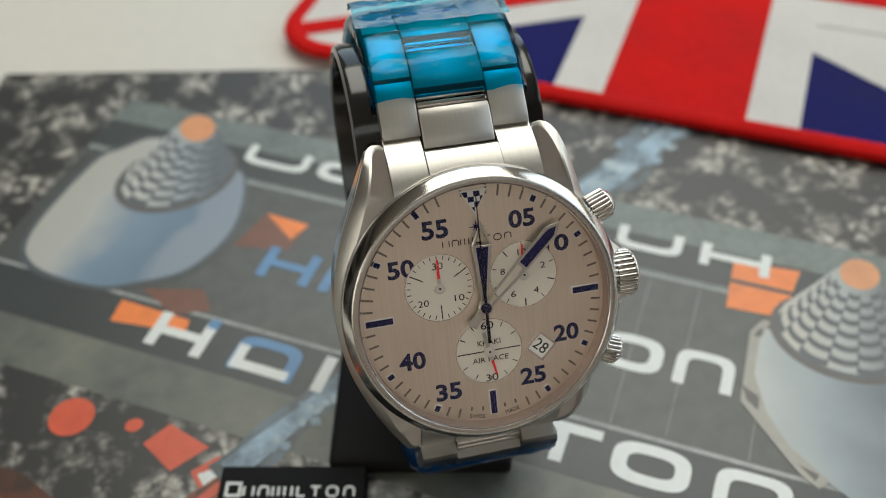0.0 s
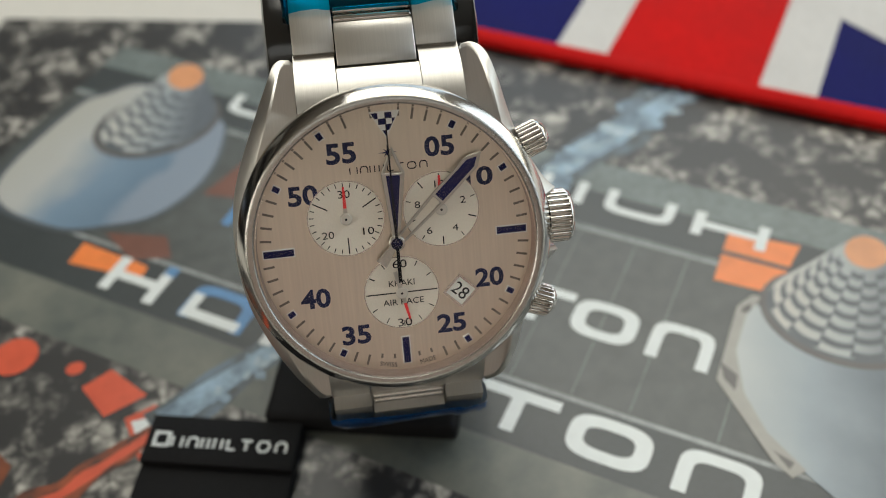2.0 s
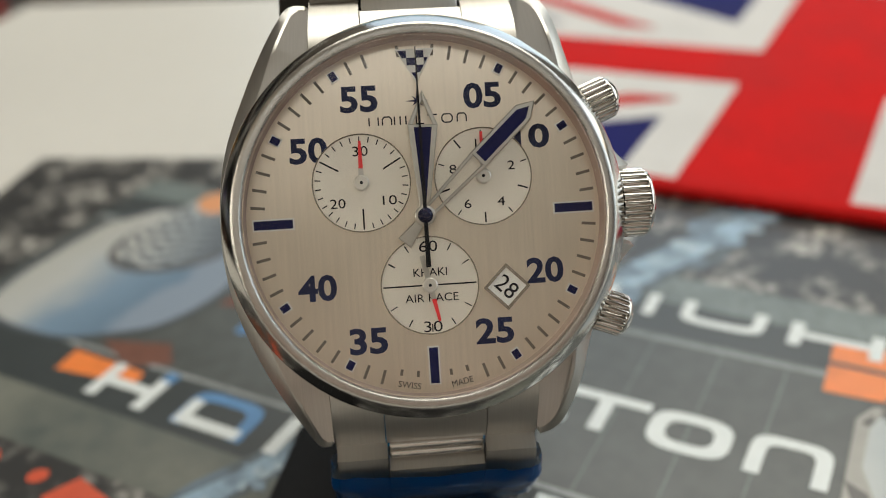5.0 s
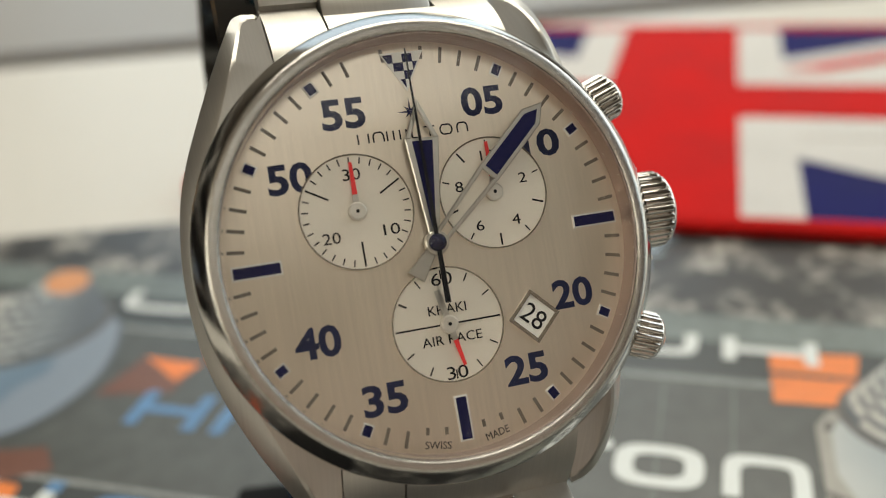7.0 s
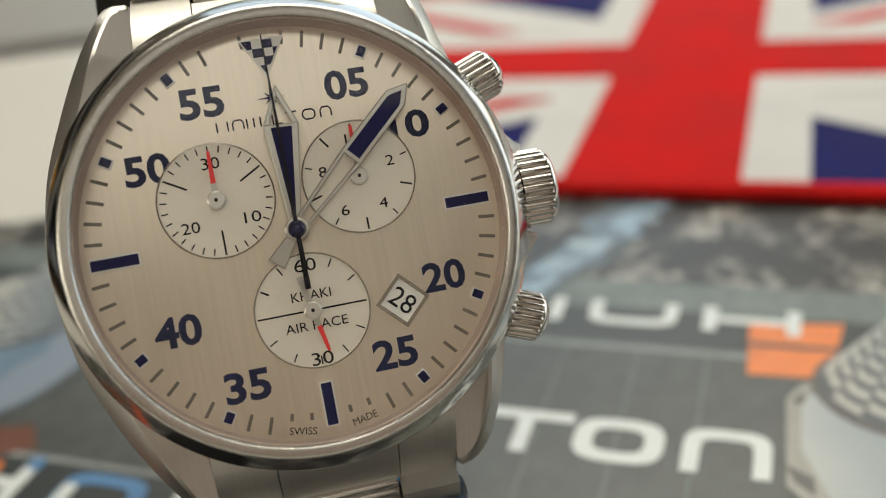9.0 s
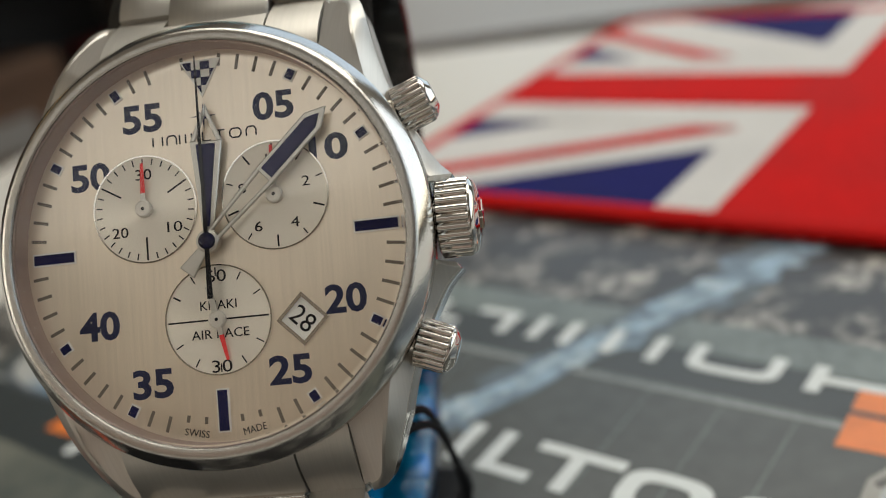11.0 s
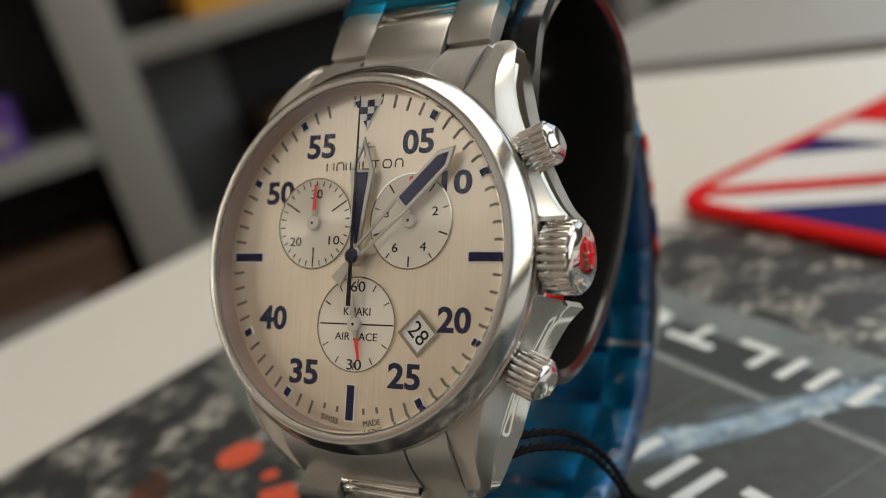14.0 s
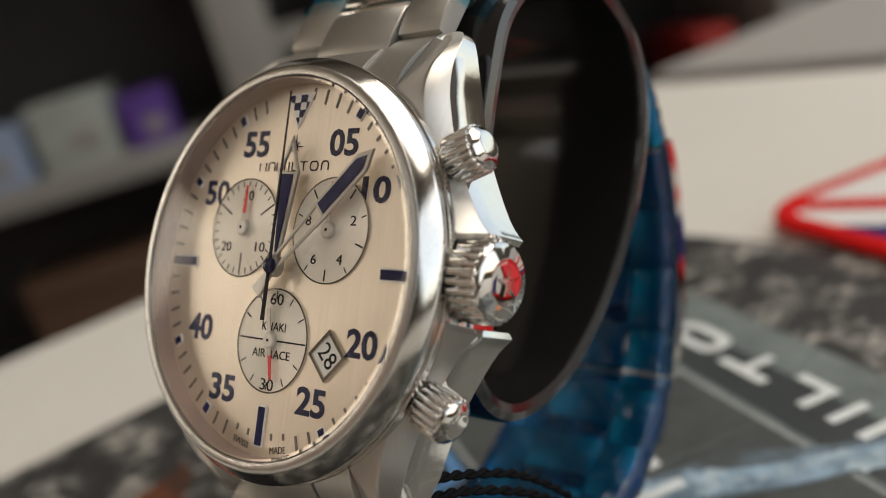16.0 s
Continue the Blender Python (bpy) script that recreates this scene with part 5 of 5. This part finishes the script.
def shelf_box(name, x0, x1, y0, y1, z0, z1, material, parent=shelf, label="", bevel=2.0):
    return part(name, block(x1 - x0, y1 - y0, z1 - z0, bevel, 2, at=((x0 + x1) / 2, (y0 + y1) / 2, (z0 + z1) / 2)), material, parent, label)


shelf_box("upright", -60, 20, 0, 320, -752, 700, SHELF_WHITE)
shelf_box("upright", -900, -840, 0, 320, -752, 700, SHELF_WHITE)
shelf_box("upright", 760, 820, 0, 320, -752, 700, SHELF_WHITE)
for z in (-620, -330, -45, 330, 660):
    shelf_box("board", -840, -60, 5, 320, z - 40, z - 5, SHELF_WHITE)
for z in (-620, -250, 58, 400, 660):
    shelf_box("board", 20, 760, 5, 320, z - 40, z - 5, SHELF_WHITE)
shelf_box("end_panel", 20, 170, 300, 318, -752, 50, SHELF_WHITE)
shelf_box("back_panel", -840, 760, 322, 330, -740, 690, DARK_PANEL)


def carton(name, x0, x1, z0, h, material, label):
    """A lidded cardboard box on its shelf."""
    w = x1 - x0
    box = thing(name, label, "box", SHELF_POSE @ pose((x0 + x1) / 2 * MM, 0.13, (z0 - 1) * MM), "boxes in the bookcase")
    part("carton", block(w, 200, h * 0.8, 2, 2, at=(0, 0, h * 0.4)), material, box)
    part("lid", block(w + 4, 204, h * 0.26, 2.5, 2, at=(0, 0, h * 0.87)), material, box)
    part("box_label", block(w * 0.4, 1.2, h * 0.3, 0.3, 1, at=(w * 0.12, -100.2, h * 0.38)), SHELF_WHITE, box, "pale paper label")


carton("purple_box", -212, -146, -50, 74, PURPLE, "small purple cardboard box on a shelf")
carton("grey_box", -330, -225, -50, 95, GREY_CARD, "grey green cardboard box on a shelf")
carton("pale_blue_box", -480, -345, -50, 80, PALE_BLUE, "pale blue cardboard box on a shelf")
carton("yellow_box", 120, 420, 53, 90, YELLOW, "yellow cardboard box on a shelf")
carton("brown_box", -420, -90, -335, 150, BROWN_CARD, "brown cardboard box on a low shelf")
carton("brown_box", 180, 520, -255, 150, BROWN_CARD, "brown cardboard box on a low shelf")
carton("red_box", 636, 694, -255, 125, RED_CARD, "small red cardboard box on a low shelf")
